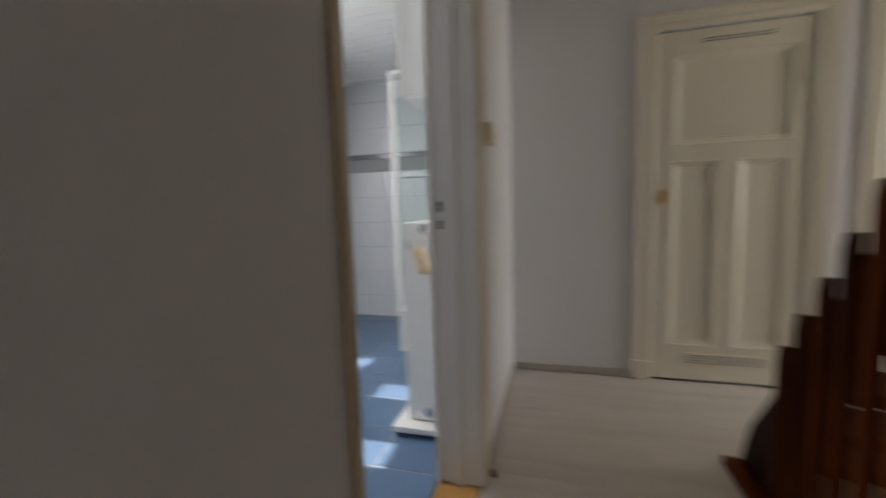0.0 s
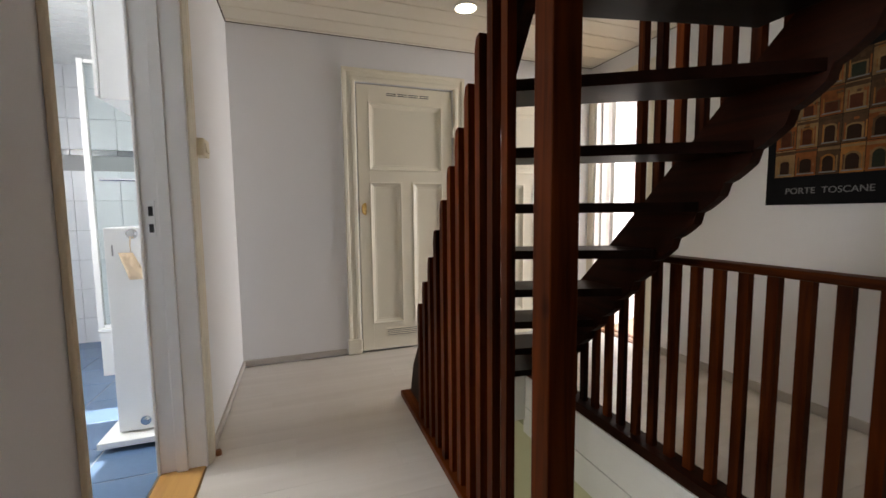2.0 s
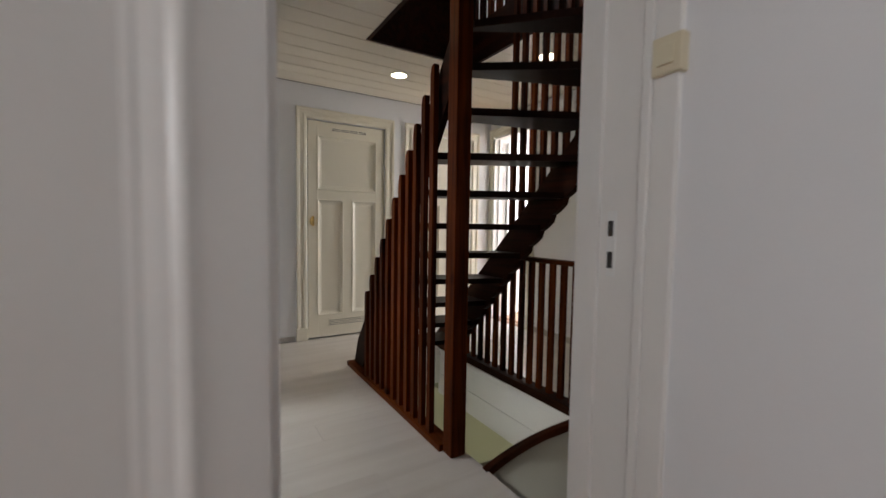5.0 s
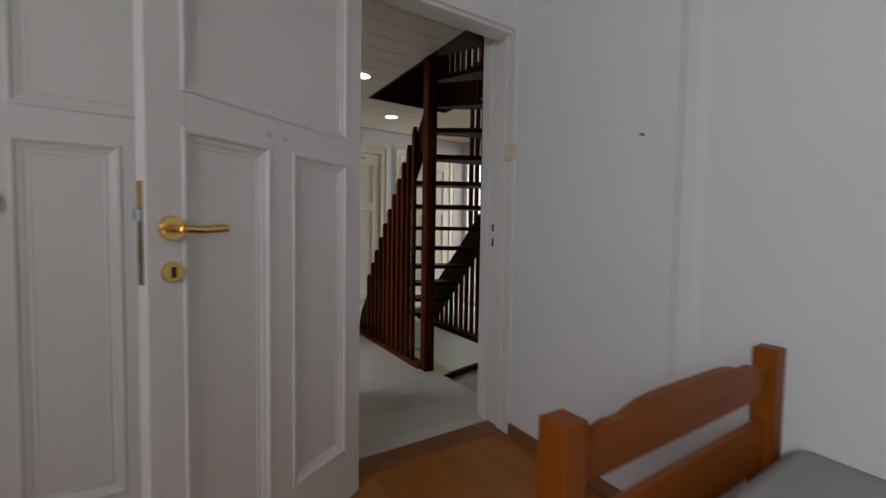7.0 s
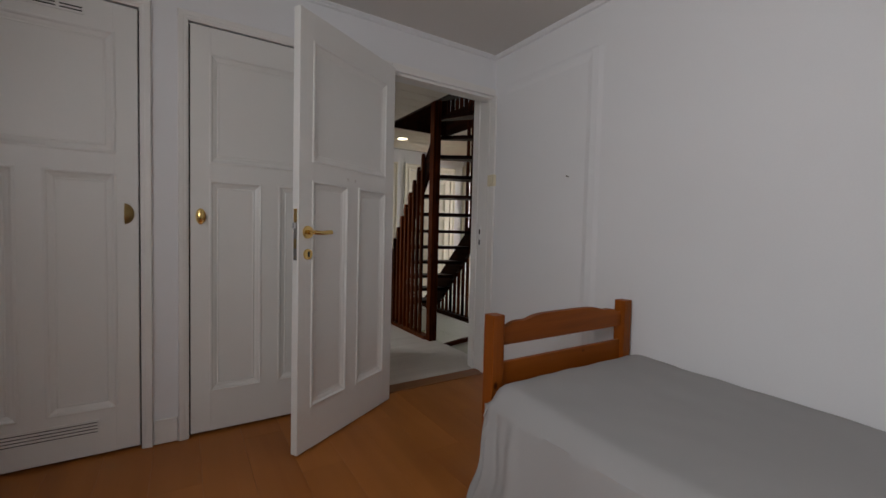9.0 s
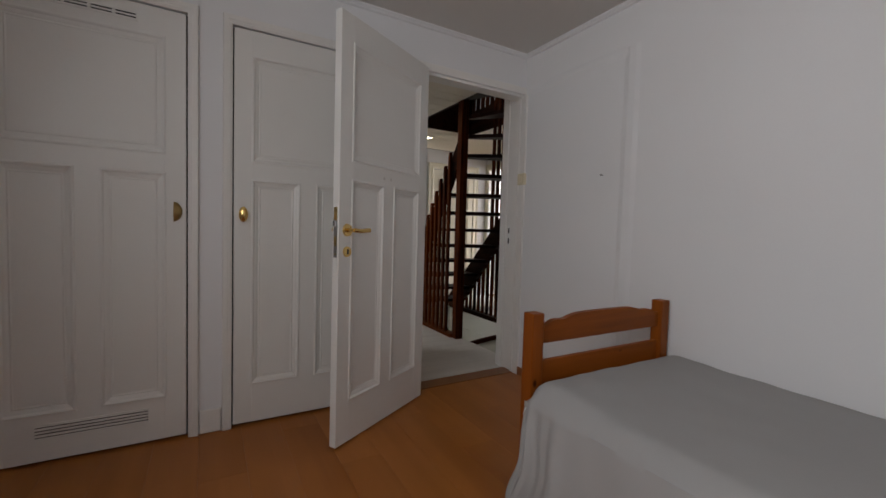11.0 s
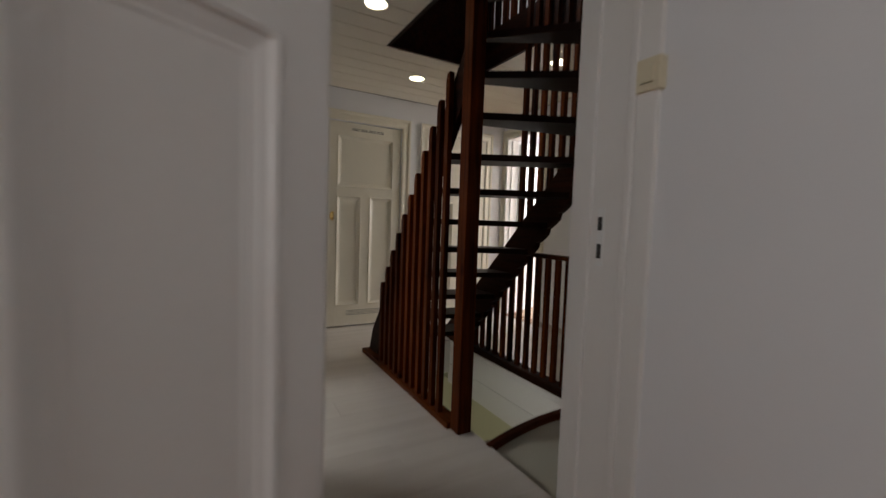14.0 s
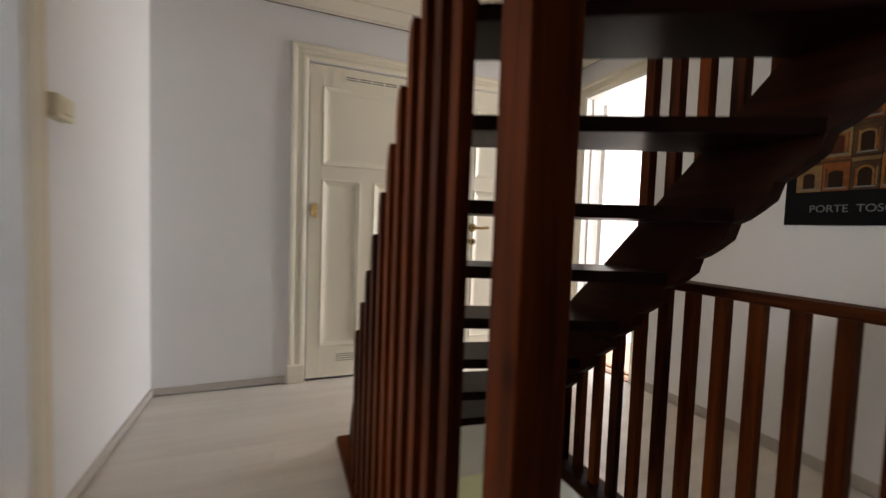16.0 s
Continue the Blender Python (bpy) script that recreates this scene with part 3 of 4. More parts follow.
def jamb(name, axis, a, b, h, d0, d1, mat, label):
    """Lining boards inside an opening, through the wall from d0 to d1."""
    t = 0.018
    bxs = [(a, d0, 0, a + t, d1, h), (b - t, d0, 0, b, d1, h), (a + t, d0, h - t, b - t, d1, h)]
    mid = (d0 + d1) / 2
    bxs += [(a + t, mid - 0.02, 0, a + t + 0.012, mid + 0.02, h - t), (b - t - 0.012, mid - 0.02, 0, b - t, mid + 0.02, h - t)]
    if axis == "y":
        bxs = [(q[1], q[0], q[2], q[4], q[3], q[5]) for q in bxs]
    return lining_of(name, bxs, mat, label)


# closet door in the landing's north wall, and its neighbour
dn = thing("door_landing_closet", "closed cream panelled closet door with vents and brass pull", "door", pose(N0 + 0.006, LN + 0.002, 0.012), kind="structure")
door_leaf(dn, N1 - N0 - 0.012, NH - 0.020, 0.04, M_CREAM, vents=True)
cup_pull(dn, 0.052, 1.105, 1, M_BRASS)
architrave("door_frame_closet", "x", LN, N0 - 0.004, N1 + 0.004, NH + 0.004, -1, M_CREAM, "cream moulded door casing")
dp = thing("door_landing_second", "closed cream panelled door with dark lever handle", "door", pose(P0, LN - 0.004, 0.012), kind="structure")
door_leaf(dp, P1 - P0, NH - 0.016, 0.04, M_CREAM)
architrave("door_frame_second", "x", LN, P0 - 0.004, P1 + 0.004, NH + 0.004, -1, M_CREAM, "cream moulded door casing")

# bathroom doorway
architrave("door_frame_bathroom", "y", 0.0, T0, T1, TH, 1, M_CREAM, "cream moulded door casing", 0.058, first=1)
# tan strip for the casing's outer side, its shadow on the wall painted in
structure("casing_edge_shadow_bathroom", [(0.0, T1 + 0.0585, 0.0, 0.017, T1 + 0.084, TH + 0.084), (0.0, T0 - 0.020, 0.0, 0.012, T0, TH), (0.0, T0 - 0.0585, TH + 0.0585, 0.017, T1 + 0.0585, TH + 0.084)], M_EDGE, "tan edge of the bathroom door casing with its shadow painted in", "trim", 0.004)
jamb("door_lining_bathroom", "y", T0 - 0.001, T1 + 0.001, TH + 0.001, -0.18, 0.004, M_TRIM, "white painted door lining")
structure("door_rebate_bathroom", [(-0.178, T1 - 0.030, 0.008, -0.166, T1 - 0.0172, TH - 0.018), (-0.112, T1 - 0.024, 0.008, -0.106, T1 - 0.0172, TH - 0.018)], M_TRIM, "white painted rebate strips on the bathroom door lining", "door frame", 0.003)
plate = boxpart("strike_plate", (-0.150, T1 - 0.0205, 1.0, -0.124, T1 - 0.0165, 1.14), M_WPLAST)
tagged(plate, "painted strike plate with two dark latch holes", "strike plate")
for z0, z1 in ((1.08, 1.118), (1.015, 1.048)):
    # the holes' shade is painted as black boxes on the plate
    boxpart("latch_hole_shade", (-0.145, T1 - 0.0225, z0, -0.130, T1 - 0.0202, z1), M_BLACK, plate)
structure("threshold_bathroom", [(-0.17, T0, -0.05, -0.004, T1, 0.008)], M_THRESH, "varnished oak bathroom threshold", "threshold", 0.004)

# bedroom doorway
structure("door_frame_bedroom_in", [(D0 - 0.06, BN - 0.016, 0, D0, BN, DH + 0.052), (D0, BN - 0.016, DH, BE, BN, DH + 0.052), (BE - 0.016, BN - 0.03, 0, BE + 0.003, BN + 0.03, DH), (BE - 0.022, BN + 0.03, 0, BE + 0.003, BN + 0.055, DH)], M_TRIM, "white door casing inside the bedroom", "door frame", 0.004)
structure("door_frame_bedroom_out", [(D0 - 0.055, LS, 0, D0, LS + 0.018, LC - 0.004), (D1, LS, 0, D1 + 0.055, LS + 0.018, LC - 0.004)], M_TRIM, "white moulded door casing on the landing", "door frame", 0.005)
lining_of("door_lining_bedroom", [(D0, BN + 0.001, 0, D0 + 0.018, LS + 0.004, LC - 0.002), (D1 - 0.018, BN + 0.057, 0, D1, LS + 0.004, LC - 0.002), (D0 + 0.018, BN + 0.001, DH - 0.018, D1 - 0.018, BN + 0.104, DH),
          (D0 + 0.018, -0.435, 0, D0 + 0.03, -0.40, LC - 0.004), (D1 - 0.03, -0.435, 0, D1 - 0.018, -0.40, LC - 0.004)], M_TRIM, "white painted door lining")
plate = boxpart("strike_plate", (D1 - 0.0205, -0.482, 0.972, D1 - 0.0165, -0.457, 1.142), M_WPLAST)
tagged(plate, "painted strike plate with two dark latch holes", "strike plate")
for z0, z1 in ((1.077, 1.117), (0.994, 1.037)):
    # dark boxes on the plate, coloured like the shade in the holes
    boxpart("latch_hole_shade", (D1 - 0.0225, -0.475, z0, D1 - 0.0202, -0.461, z1), M_RECESS, plate)
structure("threshold_bedroom", [(D0 + 0.018, BN + 0.02, -0.05, D1 - 0.018, -0.455, 0.006)], M_THRDARK, "brown wooden bedroom threshold", "threshold", 0.003)

hinge, free = Vector((0.0065, -0.643)), Vector((-0.6584, -1.0393))
ang = math.degrees(math.atan2(free.y - hinge.y, free.x - hinge.x))
dl = thing("bedroom_door", "white panelled door standing half open with brass lever handle", "door", pose(hinge.x, hinge.y, 0.011, 0, 0, ang), kind="structure")
LW = (free - hinge).length
door_leaf(dl, LW, 2.09, 0.04, M_DOOR)


def lever(parent, x, z, y, s, mat, d=1):
    """Round rose with a lever that runs back along the leaf, and a key rose below. The face is y, outwards s."""
    bm = bmesh.new()
    cyl(bm, (x, y, z), (x, y + s * 0.009, z), 0.031, 0.028, 28)
    rose = part("handle_rose", bm, mat, parent, "round brass rose", True)
    bm = bmesh.new()
    cyl(bm, (x, y + s * 0.008, z), (x, y + s * 0.05, z), 0.010, 0.008)
    pts = [(x + d * 0.002, 0.046, 0.0), (x - d * 0.015, 0.053, -0.001), (x - d * 0.045, 0.054, -0.003), (x - d * 0.08, 0.054, 0.001), (x - d * 0.104, 0.053, 0.002)]
    tube(bm, [(p[0], y + s * p[1], z + p[2]) for p in pts], (0.010, 0.0105, 0.010, 0.011, 0.0105))
    bmesh.ops.create_uvsphere(bm, u_segments=12, v_segments=8, radius=0.0088, matrix=Matrix.Translation((pts[-1][0], y + s * pts[-1][1], z)))
    part("lever", bm, mat, rose, "slim brass lever", True)
    bm = bmesh.new()
    cyl(bm, (x, y, z - 0.105), (x, y + s * 0.008, z - 0.105), 0.026, 0.024, 28)
    key = part("key_rose", bm, mat, parent, "round brass key rose", True)
    # shade of the keyhole, a black box on the rose
    boxpart("keyhole_shade", (x - 0.006, y + s * 0.0078, z - 0.118, x + 0.006, y + s * 0.0086, z - 0.092), M_BLACK, key)


lever(dl, LW - 0.056, 1.062, 0.04, 1, M_BRASS)
lever(dl, LW - 0.056, 1.062, 0.0, -1, M_BRASS)
lever(dp, 0.085, 1.03, 0.0, -1, M_BRASSD, -1)
fore = boxpart("lock_forend", (LW - 0.0005, 0.010, 0.93, LW + 0.002, 0.030, 1.17), M_STEEL, dl, "dull worn steel lock plate")
boxpart("brass_cover", (LW + 0.0015, 0.0105, 1.108, LW + 0.0032, 0.0295, 1.169), M_BRASS, fore, "bright brass upper half")
boxpart("latch", (LW + 0.001, 0.013, 1.078, LW + 0.013, 0.027, 1.104), M_CHROME, fore)
boxpart("deadbolt", (LW + 0.0015, 0.012, 0.985, LW + 0.0036, 0.028, 1.03), M_BRASSD, fore)
for zz in (0.945, 1.155):
    bm = bmesh.new()
    cyl(bm, (LW + 0.002, 0.020, zz), (LW + 0.0045, 0.020, zz), 0.0045, 0.003, 12)
    part("screw", bm, M_BRASSD, fore)

# bedroom closets
for nm, (a, b), side in (("bedroom_closet_door_wide", C1, 1), ("bedroom_closet_door", C2, 0)):
    d = thing(nm, "closed white panelled closet door with brass pull", "closet door", pose(a + 0.007, BN - 0.004, 0.016), kind="structure", group="closet doors")
    door_leaf(d, b - a - 0.014, 2.076, 0.036, M_DOOR, vents=bool(side))
    # the wide door's cup has a dark reflection put into its brass colour
    cup_pull(d, b - a - 0.066 if side else 0.045, 1.123, -1 if side else 0, M_BRASSD if side else M_BRASS)
    architrave("closet_frame", "x", BN, a, b, 2.10, -1, M_TRIM, "white moulded closet casing", 0.045)
    # black sheet behind the leaf paints the shade seen in the door gaps
    structure("closet_gap_shade", [(a - 0.001, BN + 0.03, 0, b + 0.001, BN + 0.05, 2.1)], M_BLACK, "black sheet standing in for the shade behind the closet door", "closet")

# opening to the bright room, with its white door open inside
architrave("door_frame_east", "y", LE, E0, E1, EH, -1, M_CREAM, "cream moulded door casing")
jamb("door_lining_east", "y", E0 - 0.001, E1 + 0.001, EH + 0.001, LE - 0.004, LE + 0.16, M_TRIM, "white painted door lining")
de = thing("east_room_door", "white panelled door standing open into the bright room", "door", pose(LE + 0.175, E1 - 0.055, 0.012, 0, 0, 20), kind="structure")
door_leaf(de, 0.72, 2.06, 0.04, M_DOOR)

# ---------------- stair ----------------
stair = thing("staircase", "dark mahogany-stained open-tread winder staircase", "staircase")


def yl(z):
    return 0.65 + (1.60 - z) / 1.415


def yr(z):
    return 0.688 + (1.09 - z) / 1.05


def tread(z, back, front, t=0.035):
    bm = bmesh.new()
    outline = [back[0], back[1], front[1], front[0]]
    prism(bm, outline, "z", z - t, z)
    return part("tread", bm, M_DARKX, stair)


RISE = 0.185
z = RISE
k = 0
XL, XR = 1.035, 1.752
while k < 8:
    k += 1
    z = RISE * k
    bl, br = yl(z), yr(z)
    gl, gr = 0.215, 0.25
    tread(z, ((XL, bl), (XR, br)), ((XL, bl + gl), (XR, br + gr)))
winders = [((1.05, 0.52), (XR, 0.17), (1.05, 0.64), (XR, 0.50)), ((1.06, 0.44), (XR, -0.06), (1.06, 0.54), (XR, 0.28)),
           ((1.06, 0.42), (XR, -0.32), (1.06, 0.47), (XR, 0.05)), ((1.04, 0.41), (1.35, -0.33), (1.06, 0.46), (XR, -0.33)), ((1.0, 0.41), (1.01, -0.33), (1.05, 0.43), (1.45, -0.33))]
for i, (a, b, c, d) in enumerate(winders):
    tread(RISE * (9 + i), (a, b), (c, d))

# left string, behind the slats
bm = bmesh.new()
top = lambda yy: 2.74 - 1.415 * yy
bot = lambda yy: 2.47 - 1.415 * yy
outline = [(1.87, 0.035), (1.80, 0.22), (1.62, top(1.62)), (0.46, top(0.46)), (0.46, bot(0.46)), (1.70, 0.035)]
prism(bm, outline, "x", 1.0, 1.035)
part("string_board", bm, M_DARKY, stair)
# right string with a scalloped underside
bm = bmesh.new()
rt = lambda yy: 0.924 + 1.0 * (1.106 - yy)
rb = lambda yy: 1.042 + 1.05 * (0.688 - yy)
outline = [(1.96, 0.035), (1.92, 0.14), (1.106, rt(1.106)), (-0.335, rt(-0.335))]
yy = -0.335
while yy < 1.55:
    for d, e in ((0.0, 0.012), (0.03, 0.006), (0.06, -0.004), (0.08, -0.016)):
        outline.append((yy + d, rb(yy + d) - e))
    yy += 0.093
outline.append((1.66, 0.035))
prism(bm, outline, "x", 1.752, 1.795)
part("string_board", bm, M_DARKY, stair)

# newel
bm = bmesh.new()
box(bm, 0.966, 0.41, 0.0, 1.046, 0.488, 2.60, bevel=0.004)
part("newel_post", bm, M_DARK, stair)
# west kerb under the slats
boxpart("kerb", (0.945, 0.488, 0.0, 1.035, 1.895, 0.035), M_DARKK, stair, bevel=0.004)
# west slats, each cut off on the slant of the stair
for i in range(11):
    yc = 1.539 - 0.0905 * i
    zt = 0.634 + 0.1247 * i
    bm = bmesh.new()
    prism(bm, [(yc - 0.022, 0.034), (yc + 0.014, 0.034), (yc + 0.014, zt - 0.045), (yc + 0.003, zt - 0.006), (yc - 0.022, zt)], "x", 0.960, 0.988)
    part("slat", bm, M_DARK, stair)
# east slats standing on the right string
i = 0
while True:
    yc = 0.965 - 0.09 * i
    if yc < -0.30:
        break
    boxpart("slat", (1.759, yc - 0.024, rt(yc) - 0.004, 1.789, yc + 0.008, LC + 0.28), M_DARK, stair)
    i += 1

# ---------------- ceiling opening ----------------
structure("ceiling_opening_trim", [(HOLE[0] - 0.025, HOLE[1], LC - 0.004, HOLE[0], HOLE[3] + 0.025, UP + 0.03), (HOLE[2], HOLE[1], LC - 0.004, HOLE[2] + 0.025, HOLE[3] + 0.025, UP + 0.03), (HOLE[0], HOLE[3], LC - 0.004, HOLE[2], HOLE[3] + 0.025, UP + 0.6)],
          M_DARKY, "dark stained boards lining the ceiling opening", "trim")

# ---------------- railing beside the stairwell ----------------
rail = thing("stair_railing", "dark mahogany-stained railing with square balusters along the stairwell", "railing")
boxpart("handrail", (1.815, -0.335, 0.868, 1.89, 0.98, 0.897), M_DARKK, rail, bevel=0.008)
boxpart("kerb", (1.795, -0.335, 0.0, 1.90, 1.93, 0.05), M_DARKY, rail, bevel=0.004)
i = 0
while True:
    yc = 1.841 - 0.0915 * i
    if yc < -0.31:
        break
    zt = min(0.868, rb(yc) + 0.12)
    if zt > 0.1:
        boxpart("baluster", (1.838, yc - 0.0175, 0.044, 1.865, yc + 0.0175, zt), M_DARK, rail)
    i += 1
bm = bmesh.new()
pts = [(1.05 + 0.742 * u, 0.245 + 0.125 * (1 - (1 - u) ** 2.2)) for u in [i / 12 for i in range(13)]]
prism(bm, pts + [(a, b + 0.035) for a, b in reversed(pts)], "z", -0.04, 0.004)
part("nosing", bm, M_DARKN, rail, "curved dark string board")

# upstairs railing
rail2 = thing("upper_railing", "dark stained railing of the storey above", "railing")
boxpart("handrail", (1.83, -0.38, 3.45, 1.89, 1.6, 3.49), M_DARKY, rail2)
for i in range(20):
    yc = 1.55 - 0.1 * i
    boxpart("baluster", (1.842, yc - 0.02, UP + 0.03, 1.878, yc + 0.02, 3.455), M_DARK, rail2)

# ---------------- ceiling lamps ----------------
def spot(x, y):
    s = thing("ceiling_spotlight", "lit recessed round ceiling spotlight with white ring", "ceiling light", pose(x, y, LC), group="ceiling spotlights")
    bm = bmesh.new()
    n = 32
    prof = [(0.064, 0.004), (0.066, -0.006), (0.074, -0.007), (0.078, -0.001), (0.078, 0.004)]
    rings = [[bm.verts.new((r * math.cos(2 * math.pi * j / n), r * math.sin(2 * math.pi * j / n), zz)) for j in range(n)] for r, zz in prof]
    for r0, r1 in zip(rings, rings[1:]):
        for j in range(n):
            bm.faces.new((r0[j], r0[(j + 1) % n], r1[(j + 1) % n], r1[j]))
    part("ring", bm, M_WPLAST, s, "white ring", True)
    bm = bmesh.new()
    cyl(bm, (0, 0, -0.004), (0, 0, 0.002), 0.0655, seg=28)
    part("lamp_glass", bm, M_SPOT, s, "glowing warm lamp")
    lamp("spot_light", "SPOT", look((x, y, LC - 0.015), (x, y, 0)), 1.8, (1.0, 0.75, 0.46), spot=radians(85), radius=0.04)


for p in ((1.45, 2.07), (0.71, 1.08), (2.21, 1.11)):
    spot(*p)

# ---------------- bed ----------------
bed = thing("single_bed", "orange pine single bed with wavy headboard", "bed")
for x in (-0.052, 0.808):
    bm = bmesh.new()
    box(bm, x, -1.785, 0, x + 0.060, -1.725, 0.762, bevel=0.004)
    part("post", bm, M_PINEZ, bed)
bm = bmesh.new()
n = 40
topo = []
for i in range(n + 1):
    u = i / n
    e = abs(u - 0.5) * 2
    step = lambda c_, w_: 1 / (1 + math.exp((e - c_) / w_))
    zz = 0.702 + 0.022 * step(0.88, 0.035) + 0.014 * step(0.55, 0.045) + 0.008 * math.cos(e * 1.6) - 0.005 * math.exp(-((e - 0.66) / 0.06) ** 2)
    topo.append((0.006 + (0.810 - 0.006) * u, zz))
prism(bm, [(0.006, 0.632), (0.810, 0.632)] + list(reversed(topo)), "y", -1.765, -1.74)
part("headboard_rail", bm, M_PINE, bed)
boxpart("lower_rail", (0.006, -1.763, 0.42, 0.810, -1.742, 0.560), M_PINE, bed, bevel=0.004)
boxpart("side_rail", (-0.055, -3.75, 0.22, -0.03, -1.79, 0.36), M_PINE, bed, bevel=0.004)
boxpart("side_rail", (0.835, -3.75, 0.22, 0.86, -1.79, 0.36), M_PINE, bed, bevel=0.004)
for x in (-0.052, 0.792):
    boxpart("post", (x, -3.83, 0, x + 0.085, -3.75, 0.5), M_PINEZ, bed, bevel=0.008)
mat_ = tagged(boxpart("mattress", (-0.03, -3.75, 0.36, 0.85, -1.795, 0.46), M_MATT, bevel=0.03), "white mattress under a grey sheet", "mattress")
boxpart("slat_base", (-0.03, -3.75, 0.30, 0.85, -1.795, 0.358), M_PINE, bed)
# draped sheet
bm = bmesh.new()
X0, X1, Y0, Y1, ZT = -0.085, 0.8835, -3.80, -1.797, 0.482
nx, ny = 60, 190
grid = []
for j in range(ny + 1):
    row = []
    v = j / ny
    yy = Y0 + (Y1 - Y0) * v
    for i in range(nx + 1):
        u = i / nx * 1.55 - 0.55
        if u >= 0:
            xx = X0 + (X1 - X0) * u
            zz = ZT + 0.007 * noise.noise(Vector((xx * 3, yy * 2.4, 0))) - 0.016 * max(0, 1 - (X1 - xx) / 0.12) ** 2 + 0.005 * noise.noise(Vector((xx * 9, yy * 8, 3)))
            e = min(u * (X1 - X0), 0.06)
            zz -= 0.05 * (1 - e / 0.06) ** 2
            d = Y1 - yy
            zz += 0.020 * math.exp(-(d / 0.38) ** 2) * min(1, e / 0.05) - 0.045 * max(0, 1 - d / 0.05) ** 2
        else:
            s = -u / 0.55
            drop = 0.40 * s
            near = math.exp(-((yy - Y1) / 0.16) ** 2)
            fold = (0.008 + 0.030 * near + 0.02 * math.exp(-((yy - Y1 + 0.10) / 0.05) ** 2)) * s ** 0.7 * (math.sin(yy * 21 + 2.0 * noise.noise(Vector((yy * 2, 0, 5)))) + 0.5 * math.sin(yy * 47 + 1.0)) + 0.013 * near * min(1, s * 5) * math.sin(yy * 88 + 1.5 * s)
            xx = X0 - 0.012 - 0.055 * s - fold - 0.05 * s * near
            zz = ZT - 0.05 - drop
        row.append(bm.verts.new((xx, yy + (0.02 * s * math.sin(zz * 22) if u < 0 else 0), zz)))
    grid.append(row)
for j in range(ny):
    for i in range(nx):
        bm.faces.new((grid[j][i], grid[j][i + 1], grid[j + 1][i + 1], grid[j + 1][i]))
sheet = tagged(part("bed_sheet", bm, M_SHEET, None, "", True), "grey cotton sheet spread over the bed and hanging in folds", "bed sheet")
so = sheet.modifiers.new("cloth", "SOLIDIFY")
so.thickness = 0.006

# ---------------- poster ----------------
PX = LE - 0.002
poster = thing("poster", "black poster with a grid of ochre arched gateways", "poster")
boxpart("paper", (PX - 0.006, 0.622, 1.105, PX, 1.205, 1.888), M_POSTER, poster, bevel=0.0015)
rng = random.Random(4)
for row in range(4):
    for c in range(5):
        y1 = 1.163 - 0.0965 * c
        z0 = 1.256 + 0.1455 * row
        g = boxpart("gateway_print", (PX - 0.0068, y1 - 0.0935, z0, PX - 0.006, y1, z0 + 0.1425), M_STONES[rng.randrange(4)], poster)
        kind = rng.randrange(3)
        w2, h2 = 0.021 + 0.008 * rng.random(), 0.085 + 0.02 * rng.random()
        yc = y1 - 0.047
        n = 10
        arch = [(yc + w2, z0 + 0.016), (yc + w2, z0 + h2 - w2)] + [(yc + w2 * math.cos(math.pi * j / n), z0 + h2 - w2 + (w2 * (1.0, 0.5, 0.0)[kind] + 0.002) * math.sin(math.pi * j / n)) for j in range(1, n)] + [(yc - w2, z0 + h2 - w2), (yc - w2, z0 + 0.016)]
        for grow, depth, mt in ((1.3, 0.0073, M_STONES[rng.randrange(4)]), (1.0, 0.0078, M_GATES[rng.randrange(3)])):
            bm = bmesh.new()
            prism(bm, [(yc + (a - yc) * grow, z0 + 0.016 + (b - z0 - 0.016) * (1 + (grow - 1) * 0.4)) for a, b in arch], "x", PX - depth, PX - depth + 0.0005)
            part("arch_print", bm, mt, g)
        for q in range(3):
            yy, zz, ww, hh = y1 - 0.008 - 0.07 * rng.random(), z0 + 0.01 + 0.11 * rng.random(), 0.008 + 0.02 * rng.random(), 0.008 + 0.03 * rng.random()
            boxpart("worn_stone_print", (PX - 0.0071, max(yy - ww, y1 - 0.093), zz, PX - 0.0069, yy, min(zz + hh, z0 + 0.142)), M_STONES[rng.randrange(4)], g)
        boxpart("cornice_print", (PX - 0.0072, y1 - 0.093, z0 + 0.128 - 0.012 * rng.random(), PX - 0.0070, y1 - 0.001, z0 + 0.136), M_STONES[3 if kind else 1], g)
        for q in (-1.55, 1.32):
            boxpart("pilaster_print", (PX - 0.0074, yc + w2 * q - 0.004, z0 + 0.016, PX - 0.0072, yc + w2 * q + 0.002, z0 + h2), M_STONES[rng.randrange(4)], g)
        boxpart("sill_print", (PX - 0.0076, yc - w2 * 1.5, z0 + 0.009, PX - 0.0071, yc + w2 * 1.5, z0 + 0.015), M_GREYPR, g)
cu = bpy.data.curves.new("caption", "FONT")
cu.body = "PORTE  TOSCANE"
cu.size, cu.extrude, cu.align_x = 0.046, 0.0006, "CENTER"
cap = new("caption", cu)
cap.parent = poster
cap.matrix_world = Matrix.Translation((PX - 0.0068, 0.92, 1.163)) @ Euler((radians(90), 0, radians(-90))).to_matrix().to_4x4()
cu.materials.append(M_GREYPR)

# ---------------- trim and small fittings ----------------
def skirting(name, boxes, mat, label):
    return structure(name, boxes, mat, label, "baseboard", 0.004)


skirting("baseboard_landing_west", [(0.0, T1 + 0.086, 0.009, 0.014, LN, 0.05)], M_SKIRT, "grey-beige baseboard along the landing")
